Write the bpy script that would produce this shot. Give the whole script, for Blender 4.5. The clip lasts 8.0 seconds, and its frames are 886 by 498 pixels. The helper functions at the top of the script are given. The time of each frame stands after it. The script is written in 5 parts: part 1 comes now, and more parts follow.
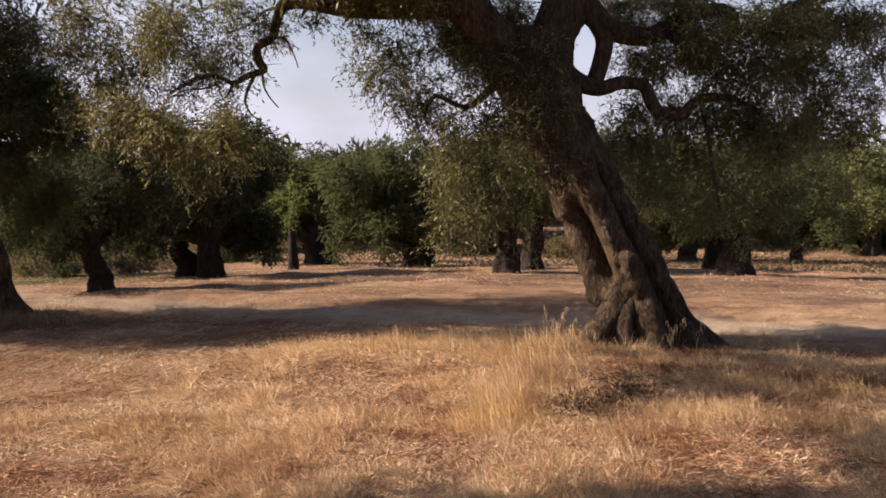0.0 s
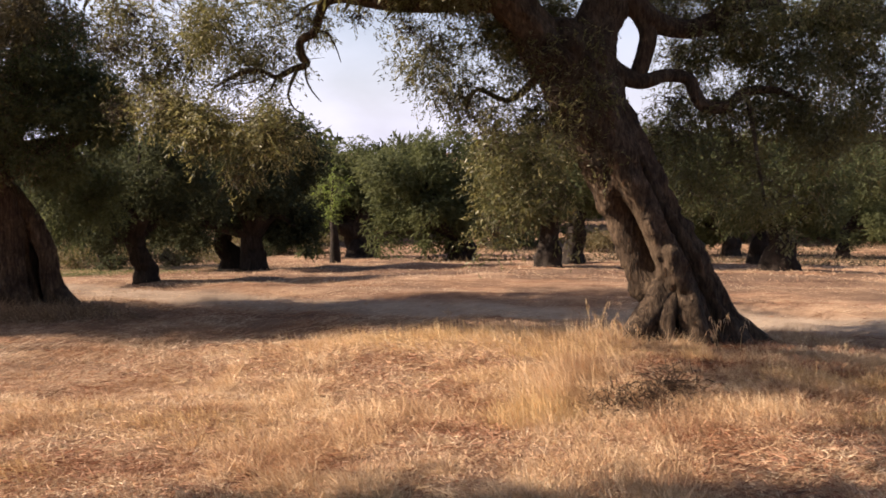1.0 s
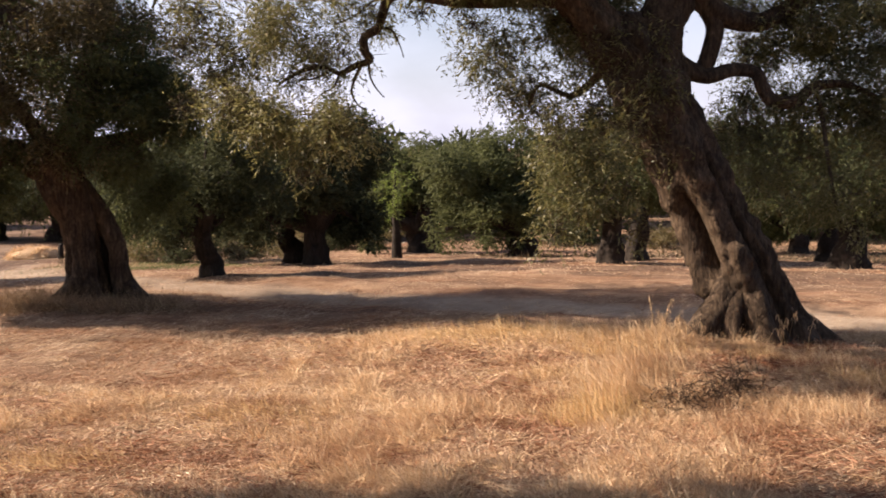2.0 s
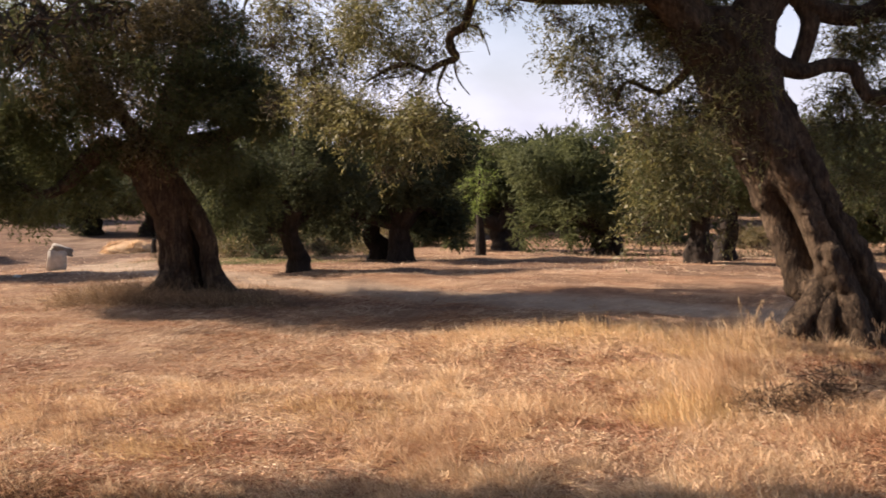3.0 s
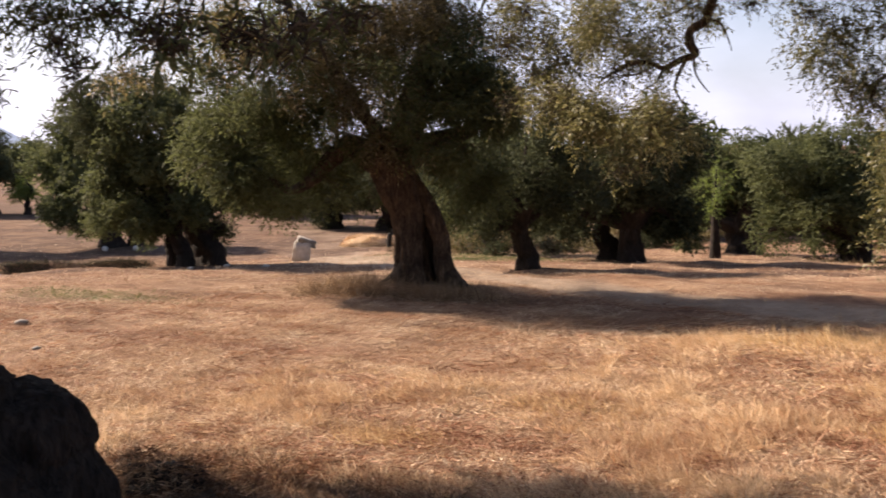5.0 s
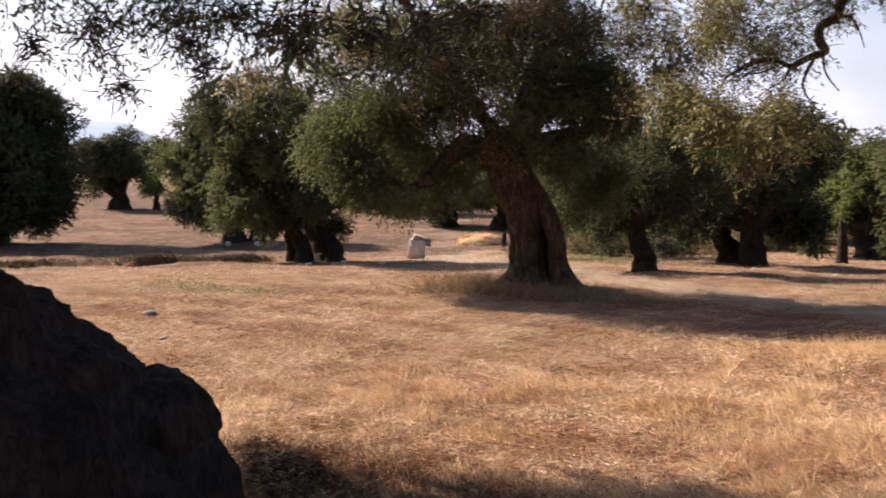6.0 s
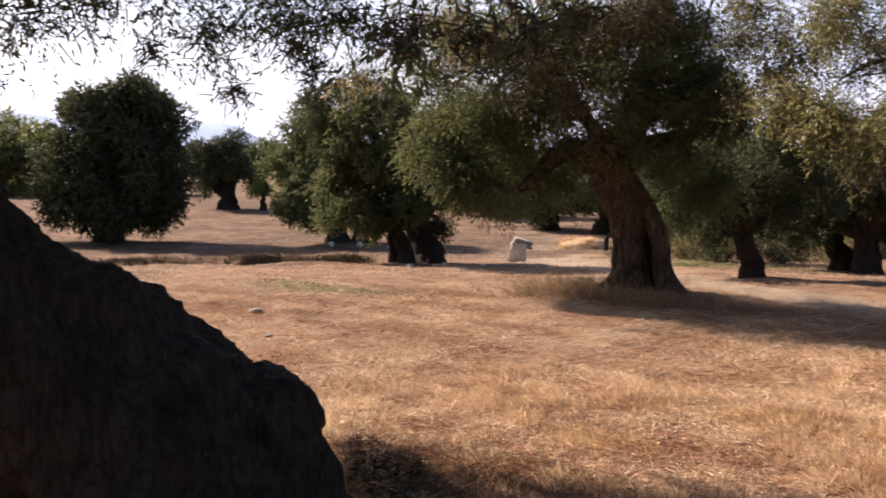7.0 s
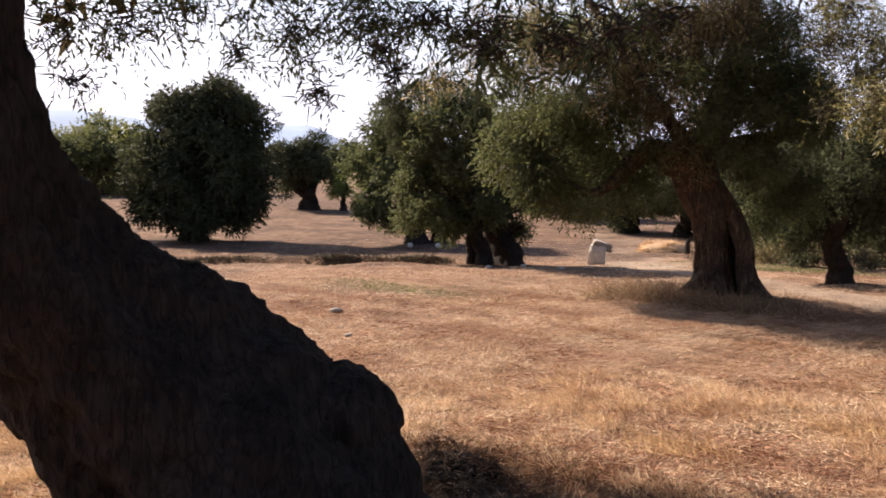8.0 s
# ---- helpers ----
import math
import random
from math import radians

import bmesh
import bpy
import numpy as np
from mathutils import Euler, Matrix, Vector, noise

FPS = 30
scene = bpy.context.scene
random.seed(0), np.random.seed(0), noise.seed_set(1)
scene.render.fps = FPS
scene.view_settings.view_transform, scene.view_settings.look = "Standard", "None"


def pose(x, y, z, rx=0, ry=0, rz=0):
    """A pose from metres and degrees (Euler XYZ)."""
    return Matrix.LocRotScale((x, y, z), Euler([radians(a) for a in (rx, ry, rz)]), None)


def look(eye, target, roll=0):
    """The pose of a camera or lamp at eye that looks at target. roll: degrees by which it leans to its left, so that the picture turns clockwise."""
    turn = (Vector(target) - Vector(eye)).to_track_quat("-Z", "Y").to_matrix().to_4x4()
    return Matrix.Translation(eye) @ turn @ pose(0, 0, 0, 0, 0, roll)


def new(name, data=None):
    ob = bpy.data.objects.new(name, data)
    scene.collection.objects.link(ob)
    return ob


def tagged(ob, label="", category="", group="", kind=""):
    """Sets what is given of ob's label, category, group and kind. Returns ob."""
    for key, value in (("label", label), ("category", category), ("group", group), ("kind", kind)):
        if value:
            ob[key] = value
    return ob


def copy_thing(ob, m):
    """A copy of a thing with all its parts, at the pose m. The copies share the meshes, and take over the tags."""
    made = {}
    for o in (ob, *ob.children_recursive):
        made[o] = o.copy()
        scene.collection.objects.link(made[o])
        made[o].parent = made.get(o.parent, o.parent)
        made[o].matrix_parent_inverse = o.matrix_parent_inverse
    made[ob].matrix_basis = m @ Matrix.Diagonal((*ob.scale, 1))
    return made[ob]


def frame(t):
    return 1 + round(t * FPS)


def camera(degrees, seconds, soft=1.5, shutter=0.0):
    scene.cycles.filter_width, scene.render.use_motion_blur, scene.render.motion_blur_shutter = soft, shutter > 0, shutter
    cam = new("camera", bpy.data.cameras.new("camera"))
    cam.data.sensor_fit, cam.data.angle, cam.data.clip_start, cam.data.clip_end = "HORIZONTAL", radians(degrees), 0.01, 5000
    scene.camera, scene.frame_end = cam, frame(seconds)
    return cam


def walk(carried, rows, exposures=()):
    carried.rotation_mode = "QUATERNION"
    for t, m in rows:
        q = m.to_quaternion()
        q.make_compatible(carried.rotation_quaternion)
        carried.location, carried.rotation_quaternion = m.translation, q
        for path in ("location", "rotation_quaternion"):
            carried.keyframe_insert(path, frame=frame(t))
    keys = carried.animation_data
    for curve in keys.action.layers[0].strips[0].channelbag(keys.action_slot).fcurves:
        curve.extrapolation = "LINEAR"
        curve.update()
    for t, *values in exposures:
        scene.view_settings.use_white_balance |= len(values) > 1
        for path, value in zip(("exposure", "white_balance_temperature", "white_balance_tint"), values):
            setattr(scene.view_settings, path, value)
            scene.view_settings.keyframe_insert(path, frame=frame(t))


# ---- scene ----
cam = camera(47.74, 8.0, soft=1.6, shutter=0.5)
PATH = [
    (0.0, pose(0.000, 0.000, 2.0, 84.80, 0.46, -0.04)),
    (0.5, pose(-0.002, -0.000, 2.0, 84.68, 0.49, 1.02)),
    (1.0, pose(-0.005, -0.000, 2.0, 84.46, 0.49, 2.31)),
    (1.5, pose(-0.008, -0.000, 2.0, 84.33, 0.49, 3.88)),
    (3.0, pose(-0.022, -0.002, 2.0, 84.14, 0.48, 10.62)),
    (3.5, pose(-0.027, -0.003, 2.0, 84.17, 0.43, 13.38)),
    (4.0, pose(-0.034, -0.005, 2.0, 84.23, 0.40, 16.54)),
    (4.5, pose(-0.041, -0.007, 2.0, 84.21, 0.36, 20.12)),
    (6.0, pose(-0.059, -0.016, 2.0, 84.13, 0.06, 30.26)),
    (6.5, pose(-0.065, -0.019, 2.0, 84.20, -0.11, 33.19)),
    (7.0, pose(-0.069, -0.023, 2.0, 84.27, -0.11, 36.05)),
    (7.5, pose(-0.074, -0.026, 2.0, 84.34, -0.15, 38.77)),
    (8.0, pose(-0.077, -0.028, 2.0, 84.35, -0.24, 40.54)),
]
walk(cam, PATH, exposures=[(0.0, 0.9, 6600, 17), (0.8, 1.21, 6600, 17), (4.5, 1.23, 6500, 17), (8.0, 1.27, 6300, 17)])

# ---- world and sun ----
SUN_ELEVATION, SUN_AZIMUTH = 34.5, 180.0   # degrees; azimuth counted from +x towards +y


def make_world():
    w = bpy.data.worlds.new("sky")
    scene.world = w
    w.use_nodes = True
    nt = w.node_tree
    nt.nodes.clear()
    n, l = nt.nodes.new, nt.links.new
    sky = n("ShaderNodeTexSky")
    sky.sky_type, sky.sun_disc = "NISHITA", False
    sky.sun_elevation = radians(SUN_ELEVATION)
    sky.sun_rotation = radians(90 - SUN_AZIMUTH)
    sky.air_density, sky.dust_density, sky.ozone_density = 1.0, 2.5, 1.5
    # thin bright cloud veils
    tc, mp = n("ShaderNodeTexCoord"), n("ShaderNodeMapping")
    mp.inputs["Scale"].default_value = (1.0, 1.0, 2.0)
    noise_a = n("ShaderNodeTexNoise")
    noise_a.inputs["Scale"].default_value, noise_a.inputs["Detail"].default_value = 3.0, 7.0
    ramp = n("ShaderNodeValToRGB")
    ramp.color_ramp.elements[0].position, ramp.color_ramp.elements[1].position = 0.3, 0.6
    ramp.color_ramp.elements[0].color = (0.4, 0.4, 0.4, 1)
    mix = n("ShaderNodeMix")
    mix.data_type = "RGBA"
    mix.inputs["B"].default_value = (10.6, 10.9, 13.3, 1)
    mul = n("ShaderNodeMath")
    mul.operation = "MULTIPLY"
    mul.inputs[1].default_value = 0.9
    bg, out = n("ShaderNodeBackground"), n("ShaderNodeOutputWorld")
    bg.inputs["Strength"].default_value = 0.062
    l(tc.outputs["Generated"], mp.inputs["Vector"])
    l(mp.outputs["Vector"], noise_a.inputs["Vector"])
    l(noise_a.outputs["Fac"], ramp.inputs["Fac"])
    l(ramp.outputs["Color"], mul.inputs[0])
    # the veil thins out towards the zenith, as haze does
    sep, inv, pw, veil = n("ShaderNodeSeparateXYZ"), n("ShaderNodeMath"), n("ShaderNodeMath"), n("ShaderNodeMath")
    inv.operation, pw.operation, veil.operation = "SUBTRACT", "POWER", "MULTIPLY"
    inv.use_clamp = True
    inv.inputs[0].default_value, pw.inputs[1].default_value = 1.0, 5.0
    l(tc.outputs["Generated"], sep.inputs["Vector"])
    l(sep.outputs["Z"], inv.inputs[1])
    l(inv.outputs[0], pw.inputs[0])
    l(pw.outputs[0], veil.inputs[0])
    l(mul.outputs[0], veil.inputs[1])
    # and thickens towards the sun's side
    side, near_sun = n("ShaderNodeMath"), n("ShaderNodeMath")
    side.operation, near_sun.operation = "MULTIPLY_ADD", "MULTIPLY"
    side.inputs[1].default_value, side.inputs[2].default_value = -0.08, 0.82
    near_sun.use_clamp = True
    l(sep.outputs["X"], side.inputs[0])
    l(side.outputs[0], near_sun.inputs[0])
    l(veil.outputs[0], near_sun.inputs[1])
    l(near_sun.outputs[0], mix.inputs["Factor"])
    l(sky.outputs["Color"], mix.inputs["A"])
    l(mix.outputs["Result"], bg.inputs["Color"])
    l(bg.outputs["Background"], out.inputs["Surface"])


make_world()
sun = new("sun", bpy.data.lights.new("sun", "SUN"))
sun.data.energy, sun.data.angle, sun.data.color = 5.0, radians(0.6), (1.0, 0.845, 0.645)
_e, _a = radians(SUN_ELEVATION), radians(SUN_AZIMUTH)
sun.matrix_world = look((0, 0, 30), (-math.cos(_e) * math.cos(_a), -math.cos(_e) * math.sin(_a), 30 - math.sin(_e)))

# ---- materials ----


def material(name):
    m = bpy.data.materials.new(name)
    m.use_nodes = True
    nt = m.node_tree
    return m, nt, nt.nodes["Principled BSDF"]


def node(nt, kind, **values):
    nd = nt.nodes.new(kind)
    for k, v in values.items():
        nd.inputs[k].default_value = v
    return nd


def ramp_node(nt, stops):
    r = nt.nodes.new("ShaderNodeValToRGB")
    while len(r.color_ramp.elements) < len(stops):
        r.color_ramp.elements.new(0.5)
    for el, (p, c) in zip(r.color_ramp.elements, stops):
        el.position, el.color = p, (*c, 1)
    return r


def mixed(nt, fac, a, b, mode="MIX"):
    m = nt.nodes.new("ShaderNodeMix")
    m.data_type, m.blend_type = "RGBA", mode
    for sock, v in (("Factor", fac), ("A", a), ("B", b)):
        if isinstance(v, (int, float)):
            m.inputs[sock].default_value = v
        elif isinstance(v, tuple):
            m.inputs[sock].default_value = (*v, 1)
        else:
            nt.links.new(v, m.inputs[sock])
    return m.outputs["Result"]


def bark_material(name, dark, mid, light, stretch=0.22):
    m, nt, p = material(name)
    l = nt.links.new
    tc = node(nt, "ShaderNodeTexCoord")
    mp = node(nt, "ShaderNodeMapping", Scale=(1, 1, stretch))
    l(tc.outputs["Object"], mp.inputs["Vector"])
    fine = node(nt, "ShaderNodeTexNoise", Scale=26.0, Detail=9.0, Roughness=0.68, Distortion=0.6)
    big = node(nt, "ShaderNodeTexNoise", Scale=3.2, Detail=5.0, Roughness=0.6)
    crack = node(nt, "ShaderNodeTexVoronoi", Scale=11.0)
    crack.feature = "DISTANCE_TO_EDGE"
    warp = node(nt, "ShaderNodeTexNoise", Scale=7.0, Detail=3.0)
    l(mp.outputs["Vector"], fine.inputs["Vector"])
    l(tc.outputs["Object"], big.inputs["Vector"])
    l(mp.outputs["Vector"], warp.inputs["Vector"])
    bent = mixed(nt, 0.45, mp.outputs["Vector"], warp.outputs["Color"], "ADD")
    l(bent, crack.inputs["Vector"])
    tone = ramp_node(nt, [(0.28, dark), (0.5, mid), (0.74, light)])
    l(fine.outputs["Fac"], tone.inputs["Fac"])
    patch = ramp_node(nt, [(0.35, (0.55, 0.5, 0.46)), (0.62, (1.25, 1.2, 1.12))])
    l(big.outputs["Fac"], patch.inputs["Fac"])
    col = mixed(nt, 0.8, tone.outputs["Color"], patch.outputs["Color"], "MULTIPLY")
    edge = ramp_node(nt, [(0.0, (0.5, 0.48, 0.46)), (0.1, (1, 1, 1))])
    l(crack.outputs["Distance"], edge.inputs["Fac"])
    col = mixed(nt, 0.75, col, edge.outputs["Color"], "MULTIPLY")
    l(col, p.inputs["Base Color"])
    p.inputs["Roughness"].default_value = 0.88
    p.inputs["Specular IOR Level"].default_value = 0.25
    b1 = node(nt, "ShaderNodeBump", Strength=0.8, Distance=0.03)
    b2 = node(nt, "ShaderNodeBump", Strength=0.7, Distance=0.02)
    l(fine.outputs["Fac"], b1.inputs["Height"])
    l(edge.outputs["Color"], b2.inputs["Height"])
    l(b1.outputs["Normal"], b2.inputs["Normal"])
    l(b2.outputs["Normal"], p.inputs["Normal"])
    return m


def leaf_material(name, stops, through_colour, translucency=0.4, gloss=0.25, rough=0.6):
    m, nt, p = material(name)
    l = nt.links.new
    geo = node(nt, "ShaderNodeNewGeometry")
    tone = ramp_node(nt, stops)
    l(geo.outputs["Random Per Island"], tone.inputs["Fac"])
    tc = node(nt, "ShaderNodeTexCoord")
    big = node(nt, "ShaderNodeTexNoise", Scale=1.3, Detail=3.0)
    l(tc.outputs["Object"], big.inputs["Vector"])
    patch = ramp_node(nt, [(0.35, (0.72, 0.75, 0.72)), (0.65, (1.22, 1.18, 1.0))])
    l(big.outputs["Fac"], patch.inputs["Fac"])
    col = mixed(nt, 0.9, tone.outputs["Color"], patch.outputs["Color"], "MULTIPLY")
    l(col, p.inputs["Base Color"])
    p.inputs["Roughness"].default_value = rough
    p.inputs["Specular IOR Level"].default_value = gloss
    tr = node(nt, "ShaderNodeBsdfTranslucent")
    tcol = mixed(nt, 0.5, col, through_colour, "MIX")
    l(tcol, tr.inputs["Color"])
    mx = node(nt, "ShaderNodeMixShader", Fac=translucency)
    out = nt.nodes["Material Output"]
    l(p.outputs["BSDF"], mx.inputs[1])
    l(tr.outputs["BSDF"], mx.inputs[2])
    l(mx.outputs["Shader"], out.inputs["Surface"])
    return m


def straw_material(name, stops, rough=0.7, patchy=0.9):
    m, nt, p = material(name)
    l = nt.links.new
    geo = node(nt, "ShaderNodeNewGeometry")
    tone = ramp_node(nt, stops)
    l(geo.outputs["Random Per Island"], tone.inputs["Fac"])
    tc = node(nt, "ShaderNodeTexCoord")
    big = node(nt, "ShaderNodeTexNoise", Scale=1.1, Detail=5.0, Roughness=0.6)
    l(tc.outputs["Object"], big.inputs["Vector"])
    patch = ramp_node(nt, [(0.36, (0.62, 0.45, 0.36)), (0.49, (0.95, 0.87, 0.8)), (0.62, (1.14, 1.14, 1.14))])
    l(big.outputs["Fac"], patch.inputs["Fac"])
    col = mixed(nt, patchy, tone.outputs["Color"], patch.outputs["Color"], "MULTIPLY")
    rows = node(nt, "ShaderNodeMapping", Rotation=(0, 0, radians(-28)), Scale=(0.16, 1.5, 1))
    band = node(nt, "ShaderNodeTexNoise", Scale=1.0, Detail=5.0, Roughness=0.65)
    l(tc.outputs["Object"], rows.inputs["Vector"])
    l(rows.outputs["Vector"], band.inputs["Vector"])
    swath = ramp_node(nt, [(0.36, (0.76, 0.62, 0.57)), (0.52, (1, 0.98, 0.96)), (0.66, (1.1, 1.1, 1.1))])
    l(band.outputs["Fac"], swath.inputs["Fac"])
    col = mixed(nt, patchy * 0.95, col, swath.outputs["Color"], "MULTIPLY")
    l(col, p.inputs["Base Color"])
    p.inputs["Roughness"].default_value = rough
    p.inputs["Specular IOR Level"].default_value = 0.3
    tr = node(nt, "ShaderNodeBsdfTranslucent")
    l(col, tr.inputs["Color"])
    mx = node(nt, "ShaderNodeMixShader", Fac=0.25)
    l(p.outputs["BSDF"], mx.inputs[1])
    l(tr.outputs["BSDF"], mx.inputs[2])
    l(mx.outputs["Shader"], nt.nodes["Material Output"].inputs["Surface"])
    return m


def ground_material():
    m, nt, p = material("dry_ground")
    l = nt.links.new
    tc = node(nt, "ShaderNodeTexCoord")
    big = node(nt, "ShaderNodeTexNoise", Scale=0.28, Detail=6.0, Roughness=0.6)
    mid = node(nt, "ShaderNodeTexNoise", Scale=2.6, Detail=7.0, Roughness=0.7)
    fine = node(nt, "ShaderNodeTexNoise", Scale=38.0, Detail=6.0, Roughness=0.75)
    for t in (big, mid, fine):
        l(tc.outputs["Object"], t.inputs["Vector"])
    straw = ramp_node(nt, [(0.3, (0.245, 0.16, 0.115)), (0.5, (0.4, 0.282, 0.202)), (0.7, (0.53, 0.398, 0.285))])
    l(mid.outputs["Fac"], straw.inputs["Fac"])
    patch = ramp_node(nt, [(0.36, (0.82, 0.7, 0.62)), (0.62, (1.12, 1.08, 1.04))])
    l(big.outputs["Fac"], patch.inputs["Fac"])
    col = mixed(nt, 0.9, straw.outputs["Color"], patch.outputs["Color"], "MULTIPLY")
    grain = ramp_node(nt, [(0.3, (0.6, 0.57, 0.54)), (0.7, (1.3, 1.3, 1.28))])
    l(fine.outputs["Fac"], grain.inputs["Fac"])
    col = mixed(nt, 0.8, col, grain.outputs["Color"], "MULTIPLY")
    rows = node(nt, "ShaderNodeMapping", Rotation=(0, 0, radians(-28)), Scale=(0.16, 1.5, 1))
    band = node(nt, "ShaderNodeTexNoise", Scale=1.0, Detail=5.0, Roughness=0.65)
    l(tc.outputs["Object"], rows.inputs["Vector"])
    l(rows.outputs["Vector"], band.inputs["Vector"])
    swath = ramp_node(nt, [(0.36, (0.72, 0.6, 0.56)), (0.52, (1, 0.98, 0.96)), (0.66, (1.12, 1.12, 1.12))])
    l(band.outputs["Fac"], swath.inputs["Fac"])
    col = mixed(nt, 0.9, col, swath.outputs["Color"], "MULTIPLY")
    tr = node(nt, "ShaderNodeAttribute")
    tr.attribute_name = "track"
    dust = ramp_node(nt, [(0.35, (0.44, 0.35, 0.27)), (0.65, (0.59, 0.48, 0.38))])
    l(mid.outputs["Fac"], dust.inputs["Fac"])
    col = mixed(nt, tr.outputs["Fac"], col, dust.outputs["Color"])
    so = node(nt, "ShaderNodeAttribute")
    so.attribute_name = "earth"
    earth = ramp_node(nt, [(0.3, (0.08, 0.05, 0.038)), (0.5, (0.13, 0.085, 0.063)), (0.72, (0.215, 0.147, 0.11))])
    l(mid.outputs["Fac"], earth.inputs["Fac"])
    col = mixed(nt, so.outputs["Fac"], col, earth.outputs["Color"])
    gr = node(nt, "ShaderNodeAttribute")
    gr.attribute_name = "weeds"
    col = mixed(nt, gr.outputs["Fac"], col, (0.14, 0.15, 0.05))
    l(col, p.inputs["Base Color"])
    p.inputs["Roughness"].default_value = 0.95
    p.inputs["Specular IOR Level"].default_value = 0.1
    b1 = node(nt, "ShaderNodeBump", Strength=0.9, Distance=0.05)
    b2 = node(nt, "ShaderNodeBump", Strength=0.6, Distance=0.15)
    l(fine.outputs["Fac"], b1.inputs["Height"])
    l(mid.outputs["Fac"], b2.inputs["Height"])
    l(b1.outputs["Normal"], b2.inputs["Normal"])
    l(b2.outputs["Normal"], p.inputs["Normal"])
    return m


def stone_material(name, a, b):
    m, nt, p = material(name)
    l = nt.links.new
    tc = node(nt, "ShaderNodeTexCoord")
    t = node(nt, "ShaderNodeTexNoise", Scale=9.0, Detail=8.0, Roughness=0.7)
    l(tc.outputs["Object"], t.inputs["Vector"])
    r = ramp_node(nt, [(0.3, a), (0.7, b)])
    l(t.outputs["Fac"], r.inputs["Fac"])
    l(r.outputs["Color"], p.inputs["Base Color"])
    p.inputs["Roughness"].default_value = 0.9
    bp = node(nt, "ShaderNodeBump", Strength=0.7, Distance=0.03)
    l(t.outputs["Fac"], bp.inputs["Height"])
    l(bp.outputs["Normal"], p.inputs["Normal"])
    return m


BARK = bark_material("olive_bark", (0.022, 0.0155, 0.011), (0.078, 0.055, 0.039), (0.2, 0.148, 0.105))
# darker bark copy: shade on near and grove trunks is put into its colour
BARK_SHADED_DARK = bark_material("shaded_dark_bark", (0.014, 0.011, 0.0095), (0.032, 0.025, 0.021), (0.062, 0.048, 0.04))
TWIG = bark_material("twig_bark", (0.05, 0.04, 0.03), (0.1, 0.08, 0.06), (0.16, 0.13, 0.1))
DEAD_TWIG = bark_material("dead_twig_bark", (0.04, 0.026, 0.018), (0.1, 0.066, 0.046), (0.2, 0.14, 0.1))
LEAF = leaf_material("olive_leaf", [(0.0, (0.055, 0.058, 0.028)), (0.45, (0.118, 0.118, 0.056)), (0.8, (0.185, 0.178, 0.09)), (1.0, (0.36, 0.335, 0.21))], (0.28, 0.25, 0.085), 0.45, 0.38, 0.45)
# darker leaf copy: the shade crowns throw on each other is in its colour
LEAF_SHADED = leaf_material("shaded_olive_leaf", [(0.0, (0.038, 0.045, 0.028)), (0.6, (0.058, 0.066, 0.04)), (1.0, (0.085, 0.094, 0.058))], (0.12, 0.13, 0.055), 0.26, 0.04)
LEAF_BROWN = leaf_material("brownish_olive_leaf", [(0.0, (0.06, 0.052, 0.03)), (0.45, (0.12, 0.1, 0.055)), (0.8, (0.18, 0.148, 0.083)), (1.0, (0.36, 0.31, 0.21))], (0.28, 0.22, 0.09), 0.48, 0.35, 0.45)
LEAF_MID = leaf_material("grey_green_olive_leaf", [(0.0, (0.055, 0.066, 0.036)), (0.6, (0.09, 0.103, 0.055)), (1.0, (0.135, 0.148, 0.085))], (0.18, 0.2, 0.07), 0.42, 0.08)
LEAF_BRIGHT = leaf_material("light_olive_leaf", [(0.0, (0.07, 0.08, 0.035)), (0.6, (0.14, 0.15, 0.07)), (1.0, (0.24, 0.24, 0.13))], (0.26, 0.28, 0.06))
LEAF_YOUNG = leaf_material("young_green_leaf", [(0.0, (0.1, 0.14, 0.04)), (1.0, (0.2, 0.25, 0.08))], (0.28, 0.36, 0.08), 0.5)
STRAW = straw_material("dry_grass", [(0.0, (0.37, 0.255, 0.18)), (0.4, (0.55, 0.418, 0.294)), (0.8, (0.69, 0.563, 0.415)), (1.0, (0.8, 0.7, 0.555))])
STRAW_GOLD = straw_material("golden_grass", [(0.0, (0.43, 0.29, 0.15)), (0.5, (0.69, 0.5, 0.27)), (1.0, (0.8, 0.64, 0.4))], patchy=0.3)
RUSSET = straw_material("russet_litter", [(0.0, (0.17, 0.085, 0.055)), (0.5, (0.36, 0.2, 0.13)), (1.0, (0.56, 0.37, 0.25))])
# nearly black straw copy: the bank's shadow is put into its colour
SHADE_GROWTH = straw_material("shade_dry_growth", [(0.0, (0.03, 0.028, 0.018)), (0.5, (0.075, 0.062, 0.038)), (1.0, (0.14, 0.11, 0.07))], patchy=0.0)
BROWN_GROWTH = straw_material("brown_dry_growth", [(0.0, (0.05, 0.04, 0.025)), (0.5, (0.11, 0.085, 0.05)), (1.0, (0.2, 0.15, 0.09))], patchy=0.0)
STRAW_PALE = straw_material("pale_grass", [(0.0, (0.5, 0.35, 0.215)), (0.5, (0.72, 0.55, 0.355)), (1.0, (0.85, 0.715, 0.515))], patchy=0.5)
SHOOTS = straw_material("dry_brown_shoots", [(0.0, (0.12, 0.075, 0.045)), (0.5, (0.25, 0.165, 0.1)), (1.0, (0.42, 0.3, 0.19))], patchy=0.0)
LITTER = straw_material("dry_litter", [(0.0, (0.09, 0.062, 0.044)), (0.5, (0.22, 0.15, 0.1)), (0.85, (0.36, 0.26, 0.17)), (1.0, (0.52, 0.42, 0.31))])
